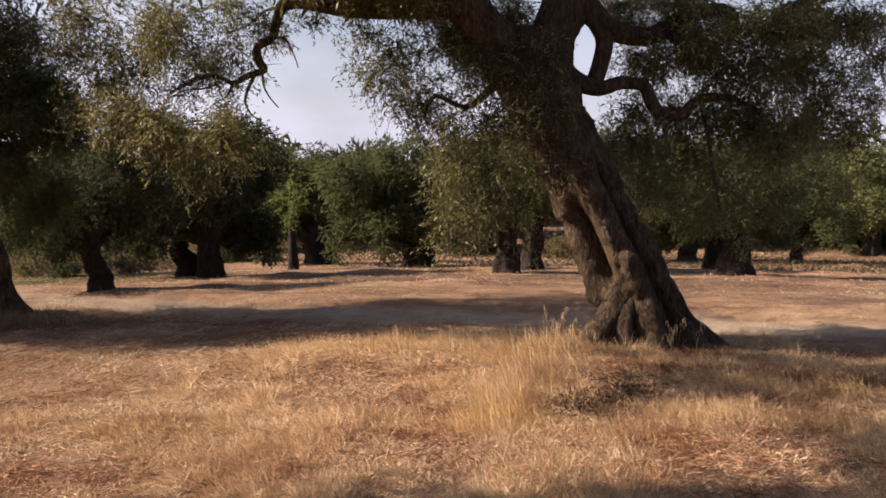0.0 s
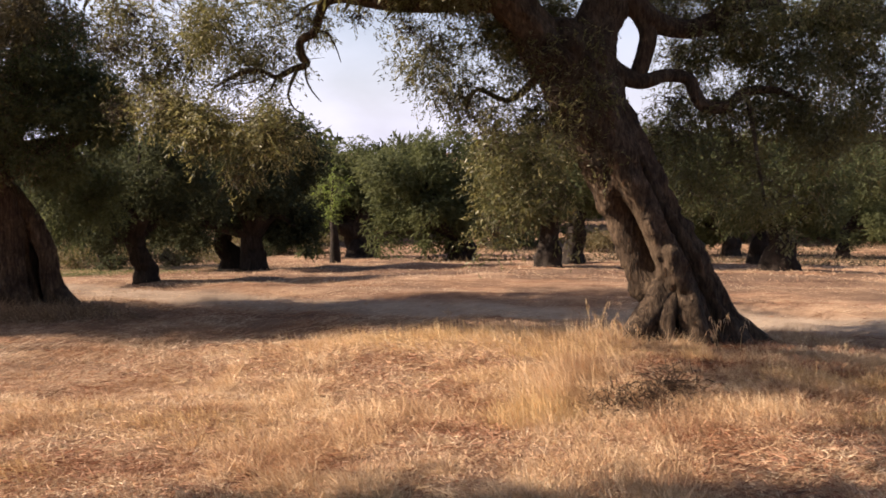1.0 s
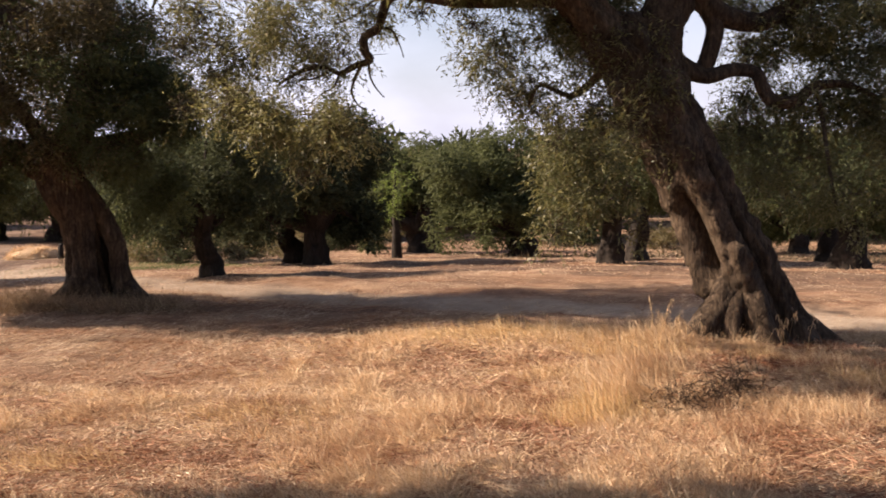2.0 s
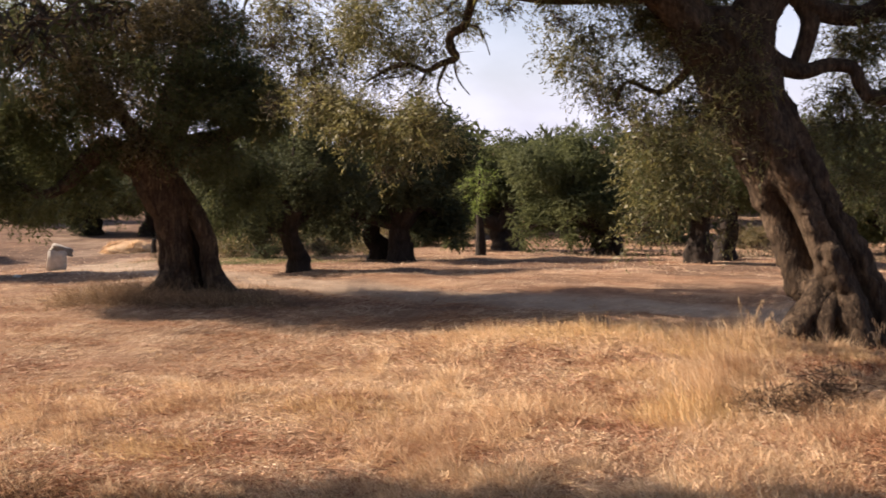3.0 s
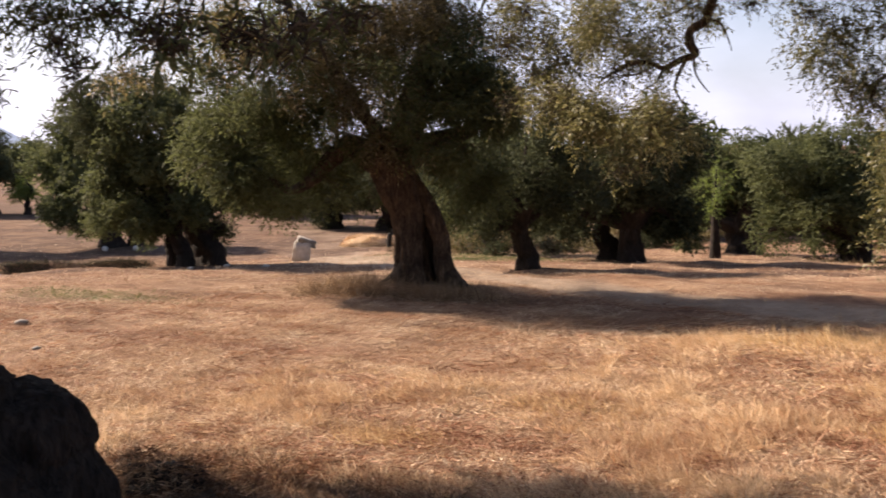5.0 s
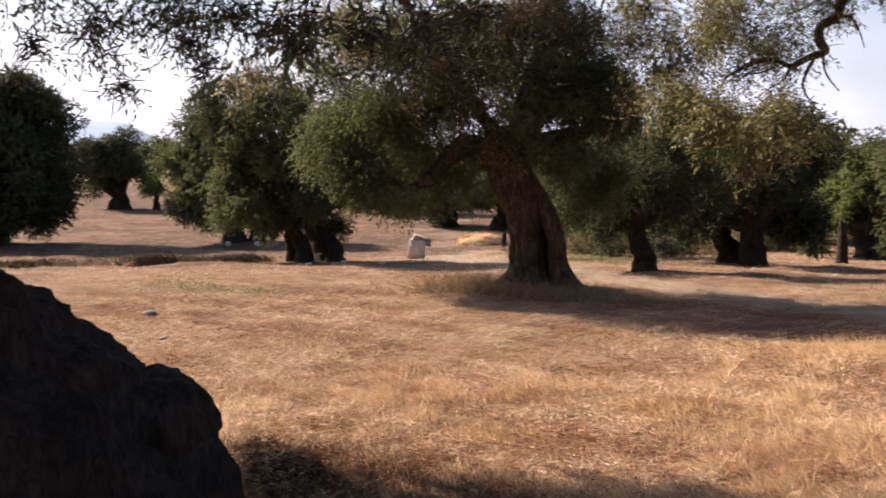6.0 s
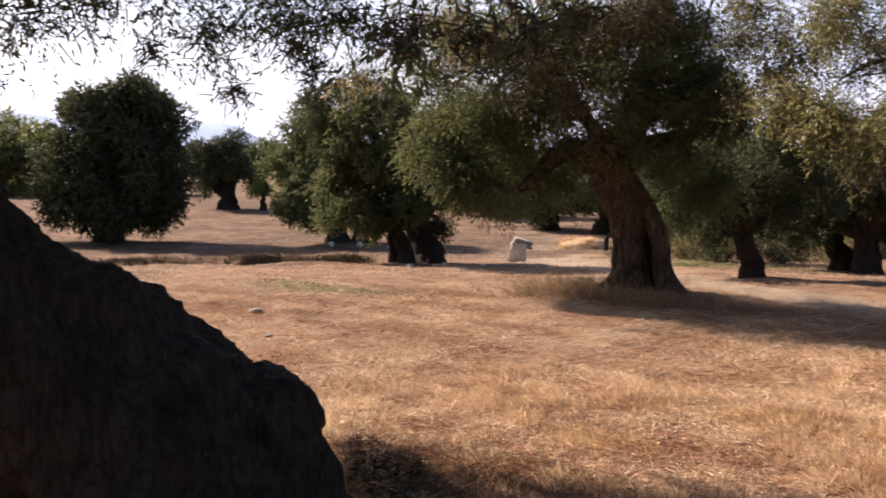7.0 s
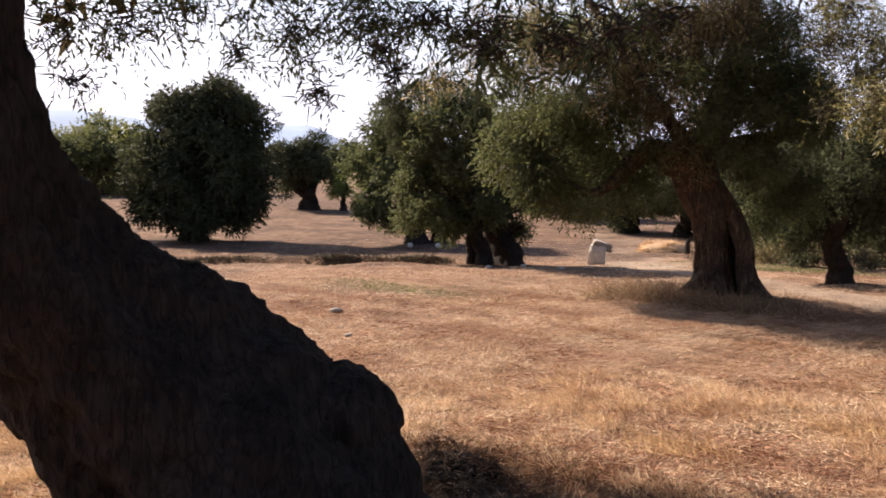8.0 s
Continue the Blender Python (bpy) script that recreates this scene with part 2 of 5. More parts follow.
WEED = leaf_material("green_weed", [(0.0, (0.08, 0.1, 0.04)), (1.0, (0.16, 0.17, 0.08))], (0.18, 0.21, 0.07), 0.3)
GROUND = ground_material()
STONE = stone_material("pale_stone", (0.5, 0.46, 0.4), (0.76, 0.72, 0.65))
STONE_GREY = stone_material("grey_stone", (0.2, 0.18, 0.16), (0.36, 0.33, 0.3))

# ---- ground ----
TRACK = [(40, 2.5), (20, 7.6), (9, 10.6), (5.2, 11.6), (1.5, 12.5), (-0.7, 13.0), (-2.6, 13.4), (-5.2, 14.6), (-9.1, 17.6), (-13, 22.4), (-18.4, 30.7), (-27, 45), (-40, 66)]
# beyond this line the field is mown short, on the near side the straw stands
STANDING = [(-9.0, 2.0), (-6.5, 4.8), (-5.6, 5.8), (-4.6, 7.4), (-3.5, 9.0), (-2.3, 9.9), (-0.8, 10.5), (1.0, 10.8), (3.5, 10.7), (9.0, 9.0)]
BANK = [(-34, 9.0), (-20.0, 13.4), (-15.9, 14.4), (-13.7, 16.1)]


def smooth(a, b, v):
    u = np.clip((v - a) / (b - a), 0, 1)
    return u * u * (3 - 2 * u)


def value_noise(x, y, seed=0):
    xi, yi = np.floor(x).astype(np.int64), np.floor(y).astype(np.int64)
    fx, fy = x - xi, y - yi
    fx, fy = fx * fx * (3 - 2 * fx), fy * fy * (3 - 2 * fy)

    def rnd(i, j):
        h = (i * 374761393 + j * 668265263 + seed * 974711) & 0x7FFFFFFF
        h = ((h ^ (h >> 13)) * 1274126177) & 0x7FFFFFFF
        return ((h ^ (h >> 16)) & 0xFFFF) / 65535.0
    a, b, c, d = rnd(xi, yi), rnd(xi + 1, yi), rnd(xi, yi + 1), rnd(xi + 1, yi + 1)
    return (a * (1 - fx) + b * fx) * (1 - fy) + (c * (1 - fx) + d * fx) * fy


def line_distance(x, y, line):
    """Distance to a polyline and the side of it (positive: left of its run)."""
    best, side = np.full(np.shape(x), 1e9), np.zeros(np.shape(x))
    for (ax, ay), (bx, by) in zip(line, line[1:]):
        dx, dy = bx - ax, by - ay
        u = np.clip(((x - ax) * dx + (y - ay) * dy) / (dx * dx + dy * dy), 0, 1)
        px, py = x - ax - u * dx, y - ay - u * dy
        d = np.hypot(px, py)
        s = np.sign(dx * py - dy * px)
        side = np.where(d < best, s, side)
        best = np.minimum(best, d)
    return best, side


def ground_height(x, y):
    x, y = np.asarray(x, float), np.asarray(y, float)
    r = np.hypot(x, y)
    z = -1.2 * smooth(13, 34, r)
    z = z + 0.02 * np.exp(-((x - 2.1) ** 2 + (y - 9.9) ** 2) / 1.6)
    # the hummock before the leaning tree and the low one under the broad tree
    z = z + 0.13 * np.exp(-((x - 1.6) / 1.5) ** 2 - ((y - 8.5) / 0.85) ** 2)
    z = z + 0.17 * np.exp(-((x - 0.3) / 1.7) ** 2 - ((y - 9.85) / 0.7) ** 2) + 0.06 * np.exp(-((x + 2.0) / 1.3) ** 2 - ((y - 9.5) / 0.6) ** 2)
    z = z + 0.06 * np.exp(-((x + 5.95) / 1.2) ** 2 - ((y - 12.1) / 0.8) ** 2)
    z = z + 0.07 * (value_noise(x * 0.35, y * 0.35, 1) - 0.5) + 0.07 * (value_noise(x * 1.5, y * 1.5, 2) - 0.5) + 0.035 * (value_noise(x * 4.2, y * 4.2, 6) - 0.5)
    az = np.degrees(np.arctan2(-x, y))
    z = z - 0.25 * np.exp(-((r - 27) / 2.6) ** 2) * smooth(30, 37, az) * (1 - smooth(64, 75, az))
    d, s = line_distance(x, y, BANK)
    q = d * s + 0.5 * (value_noise(x * 0.9, y * 0.9, 7) - 0.5)
    d, s = np.abs(q), np.sign(q)
    inside = smooth(-36, -30, x) * (1 - smooth(-14.2, -13.2, x))
    z = z + inside * 0.15 * smooth(-0.03, 0.12, d * s) * (1 - smooth(1.0, 5.0, d)) - inside * 0.1 * np.exp(-((d * s + 0.2) / 0.22) ** 2)
    td, _ = line_distance(x, y, TRACK)
    z = z - 0.05 * (1 - smooth(0.5, 1.2, td))
    return z


def track_mask(x, y):
    td, _ = line_distance(x, y, TRACK)
    w = (0.7 + 0.5 * (value_noise(x * 0.9, y * 0.9, 5) - 0.5)) * (1 + 0.9 * smooth(-7, -12, x))
    return (1 - smooth(w * 0.4, w * 1.3, td)) * 0.75


def standing_mask(x, y):
    d, s = line_distance(x, y, STANDING)
    return smooth(-0.25, 0.35, -d * s + 0.9 * (value_noise(x * 0.8, y * 0.8, 41) - 0.5))


def litter_mask(x, y):
    """The bare dark litter under the near tree."""
    return np.exp(-((x + 3.1) / 1.1) ** 4 - ((y - 4.6) / 0.6) ** 4)


def weed_mask(x, y):
    a = np.exp(-(((x + 10.0) / 1.2) ** 2 + ((y - 10.6) / 0.5) ** 2)) * 0.3
    b = np.exp(-(((x + 9.0) / 2.6) ** 2 + ((y - 22.8) / 1.6) ** 2)) * 0.5
    return np.clip((a + b) * (0.4 + 1.2 * value_noise(x * 2, y * 2, 9)), 0, 1)


def earth_mask(x, y):
    """Bare reddish earth beyond the bank and in worn patches of the field; far and band also darken in place of tree
    shade.
    """
    d, s = line_distance(x, y, BANK)
    far = smooth(-0.3, 0.6, d * s) * smooth(-12.5, -14.5, x)
    band = 0.75 * np.exp(-((d * s + 1.6) / 1.3) ** 2) * smooth(-9.0, -13.0, x)
    worn = smooth(0.42, 0.7, value_noise(x * 0.55 + 30, y * 0.55, 12) * 0.6 + value_noise(x * 1.7, y * 1.7, 13) * 0.4) * smooth(11, 16, np.hypot(x, y))
    mown = 0.32 * (1 - standing_mask(x, y)) * smooth(7, 9, np.hypot(x, y)) * smooth(0.5, -2.5, x)
    return np.clip(np.maximum(np.maximum(np.maximum(np.maximum(far * 0.95, band), worn * 0.75), mown), 0.55 * litter_mask(x, y)) * (0.55 + 0.7 * value_noise(x * 1.3, y * 1.3, 14)), 0, 1)


def raw_mesh(name, verts, faces, sides):
    """A mesh from arrays: verts (n,3), faces (m*sides,) of vertex numbers."""
    me = bpy.data.meshes.new(name)
    count = len(faces) // sides
    me.vertices.add(len(verts))
    me.vertices.foreach_set("co", np.asarray(verts, np.float32).ravel())
    me.loops.add(len(faces))
    me.loops.foreach_set("vertex_index", np.asarray(faces, np.int32))
    me.polygons.add(count)
    me.polygons.foreach_set("loop_start", np.arange(0, count * sides, sides, dtype=np.int32))
    me.update(calc_edges=True)
    return me


def grid_faces(rows, cols, wrap):
    i = np.arange(rows - 1)[:, None]
    j = np.arange(cols if wrap else cols - 1)[None, :]
    k = (j + 1) % cols
    a, b, c, d = i * cols + j, i * cols + k, (i + 1) * cols + k, (i + 1) * cols + j
    return np.stack([a, b, c, d], -1).reshape(-1)


def make_ground():
    radii = np.concatenate([np.linspace(0.02, 4, 12), 4 * np.exp(np.linspace(0.014, math.log(12), 175)), 48 * np.exp(np.linspace(0.09, math.log(70), 30))])
    radii = np.sort(np.concatenate([radii, np.linspace(19.2, 25.2, 64)]))
    ang = np.linspace(0, 2 * np.pi, 400, endpoint=False)
    x, y = radii[:, None] * np.cos(ang), radii[:, None] * np.sin(ang)
    z = ground_height(x, y)
    v = np.stack([x, y, z], -1).reshape(-1, 3)
    me = raw_mesh("ground", v, grid_faces(len(radii), len(ang), True), 4)
    for key, fn in (("track", track_mask), ("weeds", weed_mask), ("earth", earth_mask)):
        at = me.attributes.new(key, "FLOAT", "POINT")
        at.data.foreach_set("value", fn(v[:, 0], v[:, 1]).astype(np.float32))
    me.polygons.foreach_set("use_smooth", np.ones(len(me.polygons), bool))
    me.materials.append(GROUND)
    tagged(new("ground", me), "dry straw-coloured field with a dusty track", "ground", kind="structure")


make_ground()


def hills():
    """A far ridge beyond the plain; its blue haze is put into the colour."""
    m, nt, p = material("hazy_hill")
    t = node(nt, "ShaderNodeTexNoise", Scale=0.004, Detail=6.0)
    tc = node(nt, "ShaderNodeTexCoord")
    nt.links.new(tc.outputs["Object"], t.inputs["Vector"])
    r = ramp_node(nt, [(0.3, (0.25, 0.34, 0.5)), (0.7, (0.31, 0.4, 0.57))])
    nt.links.new(t.outputs["Fac"], r.inputs["Fac"])
    nt.links.new(r.outputs["Color"], p.inputs["Base Color"])
    p.inputs["Roughness"].default_value = 1.0
    cols, rows = 160, 8
    az = np.radians(np.linspace(124, 200, cols))
    deg = np.degrees(az)
    ridge = smooth(134.5, 138.5, deg) * (58 + 42 * smooth(142, 153, deg) + 20 * value_noise(np.linspace(0, 9, cols), np.zeros(cols), 3) + 8 * value_noise(np.linspace(0, 40, cols), np.zeros(cols), 4))
    s = np.linspace(0, 1, rows)[:, None]
    rad = 2300 + 500 * s
    v = np.stack([rad * np.cos(az), rad * np.sin(az), -4 + ridge * np.sin(s * np.pi / 2) + 0 * az], -1).reshape(-1, 3)
    me = raw_mesh("hill_ridge", v, grid_faces(rows, cols, False), 4)
    me.materials.append(m)
    tagged(new("backdrop_hills", me), "low hazy blue hills on the horizon", "hills", kind="structure")


hills()

# ---- tree building ----


def spline(pts, steps):
    """Points of (x, y, z, r) made smooth, Catmull-Rom."""
    p = np.asarray(pts, float)
    p = np.vstack([2 * p[0] - p[1], p, 2 * p[-1] - p[-2]])
    out = []
    for i in range(1, len(p) - 2):
        for u in np.linspace(0, 1, steps, endpoint=False):
            a, b, c, d = p[i - 1:i + 3]
            out.append(0.5 * (2 * b + (c - a) * u + (2 * a - 5 * b + 4 * c - d) * u * u + (3 * b - a - 3 * c + d) * u ** 3))
    out.append(p[-2])
    out = np.array(out)
    out[:, 3] = np.maximum(out[:, 3], 0.002)
    return out


def tube_mesh(name, pts, origin, mat, segs=12, steps=5, gnarl=0.12, seed=0, flutes=(), roots=0.0, lumps=3.0, rough=0.0):
    """A gnarled limb swept along pts. flutes: (angle, width, depth, from, to) hollows along it; roots: flare of the foot."""
    s = spline(pts, steps)
    c, rad = s[:, :3] - np.asarray(origin), s[:, 3]
    n = len(c)
    tan = np.gradient(c, axis=0)
    tan /= np.linalg.norm(tan, axis=1)[:, None] + 1e-9
    u = np.zeros((n, 3))
    ref = np.array([1.0, 0, 0]) if abs(tan[0][0]) < 0.85 else np.array([0, 1.0, 0])
    u[0] = ref - tan[0] * (ref @ tan[0])
    for i in range(n):
        prev = u[i - 1] if i else u[0]
        v = prev - tan[i] * (prev @ tan[i])
        u[i] = v / (np.linalg.norm(v) + 1e-9)
    w = np.cross(tan, u)
    th = np.linspace(0, 2 * np.pi, segs, endpoint=False)
    run = np.concatenate([[0], np.cumsum(np.linalg.norm(np.diff(c, axis=0), axis=1))])
    frac = run / run[-1]
    rng = np.random.RandomState(seed)
    ph = rng.rand(6) * 6.28
    verts = np.zeros((n, segs, 3))
    for i in range(n):
        prof = np.ones(segs)
        prof += gnarl * 0.5 * np.sin(3 * th + ph[0] + 1.1 * run[i]) + gnarl * 0.4 * np.sin(5 * th + ph[1] - 0.9 * run[i]) + gnarl * 0.3 * np.sin(9 * th + ph[2] + 1.5 * run[i])
        for a, width, depth, f0, f1 in flutes:
            k = smooth(f0, f0 + 0.08, frac[i]) * (1 - smooth(f1 - 0.08, f1, frac[i]))
            d = (th - a + np.pi) % (2 * np.pi) - np.pi
            prof -= k * depth * np.exp(-(d / width) ** 2)
        if roots:
            foot = np.exp(-run[i] / 0.2)
            prof += roots * foot * (0.3 + np.maximum(0, np.sin(4 * th + ph[3])) ** 1.5 + 0.6 * np.maximum(0, np.sin(7 * th + ph[4])) ** 2)
        pos = c[i] + rad[i] * prof[:, None] * (np.cos(th)[:, None] * u[i] + np.sin(th)[:, None] * w[i])
        if segs >= 24:
            for j in range(segs):
                q = Vector(pos[j])
                k = gnarl * 0.9 * noise.fractal(q * lumps + Vector((seed, 0, 0)), 0.8, 2.0, 4)
                pos[j] = pos[j] + (pos[j] - c[i]) * k
                if rough:
                    out = unit(pos[j] - c[i])
                    pos[j] = pos[j] + out * rough * (noise.fractal(Vector((q.x * 16, q.y * 16, q.z * 9)), 0.7, 2.0, 3) - 0.3)
        verts[i] = pos
    v = np.vstack([verts.reshape(-1, 3), c[-1] + tan[-1] * rad[-1] * 0.5])
    f = list(grid_faces(n, segs, True).reshape(-1, 4).tolist())
    tip, last = n * segs, (n - 1) * segs
    f += [[last + j, last + (j + 1) % segs, tip] for j in range(segs)]
    me = bpy.data.meshes.new(name)
    me.from_pydata(v.tolist(), [], f)
    me.polygons.foreach_set("use_smooth", np.ones(len(me.polygons), bool))
    me.materials.append(mat)
    return me


def part(name, me, parent, label=""):
    """Links a mesh as one object under a thing or a part."""
    ob = new(name, me)
    ob.parent = parent
    return tagged(ob, label)


def unit(a):
    return a / (np.linalg.norm(a, axis=-1, keepdims=True) + 1e-9)


def leaf_blades(start, way, length, width, rng, flat=0.4, four=True, face=None, wild=0.6):
    """Leaf shapes from their foot along way."""
    n = len(start)
    turn = rng.normal(size=(n, 3)) * (wild if face is not None else 1.0) + np.array([0, 0, flat])
    side = unit(np.cross(way, unit(turn if face is None else turn + face * 1.1)))
    l, w = length[:, None], width[:, None]
    if four:
        mid = start + way * l * 0.45
        v = np.stack([start, mid + side * w * 0.5, start + way * l + np.array([0, 0, -0.1]) * l, mid - side * w * 0.5], 1)
        return v.reshape(-1, 3), np.arange(4 * n), 4
    v = np.stack([start + side * w * 0.5, start + way * l, start - side * w * 0.5], 1)
    return v.reshape(-1, 3), np.arange(3 * n), 3


def crown_mesh(name, clumps, origin, mat, seed, per_m3=2600, leaf=0.062, four=True, lobes=9, droop=0.45, shell=0.42, slim=0.3, tight=1.0, spread=(0.25, 0.85), reach=3.6, wild=0.6, stub=0.45, lay=0.0):
    """Leaves on short sprigs, gathered in uneven lobes. clumps: (x, y, z, half width, half height, density)."""
    rng = np.random.RandomState(seed)
    starts, ways, faces = [], [], []
    for row in clumps:
        x, y, z, rw, rh = row[:5]
        dens = row[5] if len(row) > 5 else 1.0
        k = max(3, int(lobes * (0.7 + 0.6 * rng.rand())))
        d = unit(rng.normal(size=(k, 3)))
        rr = spread[0] + (spread[1] - spread[0]) * rng.rand(k, 1)
        centre = d * rr * np.array([rw, rw, rh])
        lobe_r = tight * (0.3 + 0.28 * rng.rand(k)) * min(rw, rh * 1.3)
        total = int(per_m3 * dens * 4.19 * rw * rw * rh / 8)
        total = max(total, 12)
        pick = rng.choice(k, total, p=lobe_r ** 2 / np.sum(lobe_r ** 2))
        dirn = unit(rng.normal(size=(total, 3)))
        rad = rng.rand(total, 1) ** shell
        pos = centre[pick] + dirn * rad * lobe_r[pick][:, None] * np.array([1, 1, 0.9])
        sprig = unit(dirn * 0.4 + unit(pos) * 0.25 + rng.normal(size=(total, 3)) * 0.6 - np.array([0, 0, droop * 0.8]))
        starts.append(pos + np.array([x, y, z]))
        ways.append(sprig)
        faces.append(dirn * 0.75 + unit(pos) * 0.25)
    st, wy, fc = np.vstack(starts), np.vstack(ways), np.vstack(faces)
    ahead = 8
    t = np.tile(np.linspace(0.0, 1.0, ahead), len(st))
    st, wy, fc = np.repeat(st, ahead, 0), np.repeat(wy, ahead, 0), np.repeat(fc, ahead, 0)
    span = leaf * reach
    foot = st + wy * (t * span)[:, None] + np.array([0, 0, -0.3]) * (t ** 2 * span)[:, None] * droop
    n = len(foot)
    way = unit(wy * 0.75 + rng.normal(size=(n, 3)) * 0.6 + np.array([0, 0, -0.15]))
    if lay:
        way = unit(way - fc * (np.sum(way * fc, -1) * lay)[:, None])
    length = leaf * (0.65 + 0.6 * rng.rand(n))
    v, f, sides = leaf_blades(foot - np.asarray(origin), way, length, length * (slim if four else stub), rng, four=four, face=fc, wild=wild)
    me = raw_mesh(name, v, f, sides)
    me.materials.append(mat)
    return me


def twig_mesh(name, clumps, origin, mat, seed, count):
    """Fine bare twigs inside the leaf clumps."""
    rng = np.random.RandomState(seed)
    vs, fs = [], []
    for row in clumps:
        x, y, z, rw, rh = row[:5]
        for _ in range(count):
            p = np.array([x, y, z]) + unit(rng.normal(size=3)) * rng.rand() * np.array([rw, rw, rh]) * 0.8
            d = unit(rng.normal(size=3) + np.array([0, 0, -0.35]))
            ln, r = (0.3 + 0.5 * rng.rand()) * min(rw, rh, 0.8), 0.003 + 0.003 * rng.rand()
            side = unit(np.cross(d, rng.normal(size=3)))
            up = np.cross(d, side)
            bend = rng.normal(size=3) * 0.12 * ln
            b = len(vs)
            for k, (f, rr) in enumerate(((0, 1), (0.5, 0.75), (1, 0.3))):
                q = p + d * ln * f + bend * f * f - np.asarray(origin)
                for a in (0, 2.09, 4.19):
                    vs.append(q + (side * math.cos(a) + up * math.sin(a)) * r * rr)
            for k in (0, 3):
                for j in range(3):
                    fs += [b + k + j, b + k + (j + 1) % 3, b + k + 3 + (j + 1) % 3, b + k + 3 + j]
    me = raw_mesh(name, np.array(vs), np.array(fs), 4)
    me.materials.append(mat)
    return me


def tree_root(base, label, group="olive trees of the grove"):
    ob = new("olive_tree")
    ob.empty_display_size = 0.3
    ob.location = base
    return tagged(ob, label, "tree", group)


# ---- the leaning olive tree ----
A_BASE = (2.12, 10.17, 0.00)
A_TRUNK = [(2.27, 10.24, -0.21, 0.48), (2.19, 10.27, 0.11, 0.43), (2.08, 10.3, 0.42, 0.366), (1.89, 10.34, 0.81, 0.41), (1.68, 10.38, 1.25, 0.358), (1.46, 10.42, 1.72, 0.365), (1.23, 10.46, 2.16, 0.38), (1.0, 10.5, 2.63, 0.38), (0.86, 10.53, 2.99, 0.35), (0.76, 10.56, 3.28, 0.22)]
A_LEFT = [(0.96, 10.52, 2.81, 0.334), (0.69, 10.43, 2.98, 0.26), (0.47, 10.35, 3.23, 0.222), (0.28, 10.28, 3.48, 0.209), (0.11, 10.2, 3.74, 0.19), (-0.17, 10.15, 4.12, 0.149), (-0.6, 10.08, 4.57, 0.103)]
A_ARCH = [(0.2, 10.26, 3.58, 0.185), (-0.03, 10.3, 3.53, 0.128), (-0.23, 10.38, 3.54, 0.111), (-0.59, 10.53, 3.53, 0.095), (-0.95, 10.69, 3.56, 0.09), (-1.24, 10.84, 3.62, 0.086), (-1.52, 10.95, 3.68, 0.08), (-1.72, 11.04, 3.63, 0.058), (-1.8, 11.08, 3.47, 0.053), (-1.85, 11.07, 3.32, 0.048), (-2, 11.06, 3.22, 0.047), (-1.99, 11.04, 3.07, 0.048), (-1.93, 11.03, 2.97, 0.038), (-2.1, 11.03, 2.91, 0.034), (-2.27, 11.02, 2.83, 0.027), (-2.44, 11.03, 2.9, 0.022), (-2.66, 11.02, 2.88, 0.024), (-2.96, 11.01, 2.73, 0.014)]
A_CENTRE = [(1.02, 10.52, 2.8, 0.34), (1.13, 10.66, 3.2, 0.25), (1.3, 10.79, 3.57, 0.24), (1.34, 10.92, 3.97, 0.23), (1.25, 11.08, 4.54, 0.183), (1.12, 11.25, 5.3, 0.111)]
A_RIGHT = [(1.37, 10.8, 3.72, 0.179), (1.55, 10.79, 3.56, 0.144), (1.73, 10.77, 3.38, 0.12), (1.96, 10.86, 3.29, 0.109), (2.23, 10.86, 3.27, 0.097), (2.49, 10.97, 3.41, 0.091), (2.74, 10.98, 3.52, 0.085), (3.1, 11.09, 3.55, 0.086), (3.21, 11.07, 3.38, 0.074), (3.53, 11.17, 3.38, 0.074), (3.78, 11.19, 3.58, 0.068), (4.19, 11.3, 3.71, 0.056), (4.8, 11.42, 3.91, 0.038)]
A_STRUT = [(1.62, 10.78, 3.47, 0.108), (1.72, 10.76, 3.24, 0.096), (1.68, 10.73, 3, 0.09), (1.6, 10.71, 2.76, 0.09)]
A_LOW = [(1.19, 10.53, 2.92, 0.176), (1.38, 10.62, 2.8, 0.107), (1.66, 10.66, 2.71, 0.083), (1.9, 10.71, 2.77, 0.072), (2.13, 10.71, 2.74, 0.066), (2.2, 10.7, 2.6, 0.072), (2.3, 10.69, 2.46, 0.072), (2.53, 10.68, 2.44, 0.066), (2.75, 10.8, 2.6, 0.054), (3.07, 10.8, 2.62, 0.036), (3.4, 10.89, 2.49, 0.024)]
A_HANG = [(2.77, 10.8, 2.59, 0.03), (2.84, 10.76, 2.22, 0.024), (2.89, 10.73, 1.86, 0.021), (2.97, 10.69, 1.37, 0.015)]
A_ROOT_A = [(1.95, 10.28, 0.79, 0.093), (1.81, 10.16, 0.54, 0.174), (1.63, 10.04, 0.3, 0.155), (1.47, 9.92, 0.11, 0.125), (1.41, 9.86, -0.04, 0.068)]
A_ROOT_B = [(2.2, 10.33, 0.81, 0.094), (2.32, 10.31, 0.52, 0.16), (2.48, 10.29, 0.26, 0.14), (2.7, 10.27, 0.12, 0.1), (2.95, 10.26, 0.0, 0.05)]
A_ROOT_C = [(2.02, 10.29, 0.88, 0.093), (2.03, 10.08, 0.49, 0.17), (2.1, 9.96, 0.22, 0.15), (2.2, 9.88, -0.05, 0.13)]
A_ROOT_D = [(1.93, 10.25, 0.75, 0.07), (1.83, 10.04, 0.46, 0.11), (1.79, 9.94, 0.2, 0.1), (1.76, 9.88, -0.05, 0.1)]
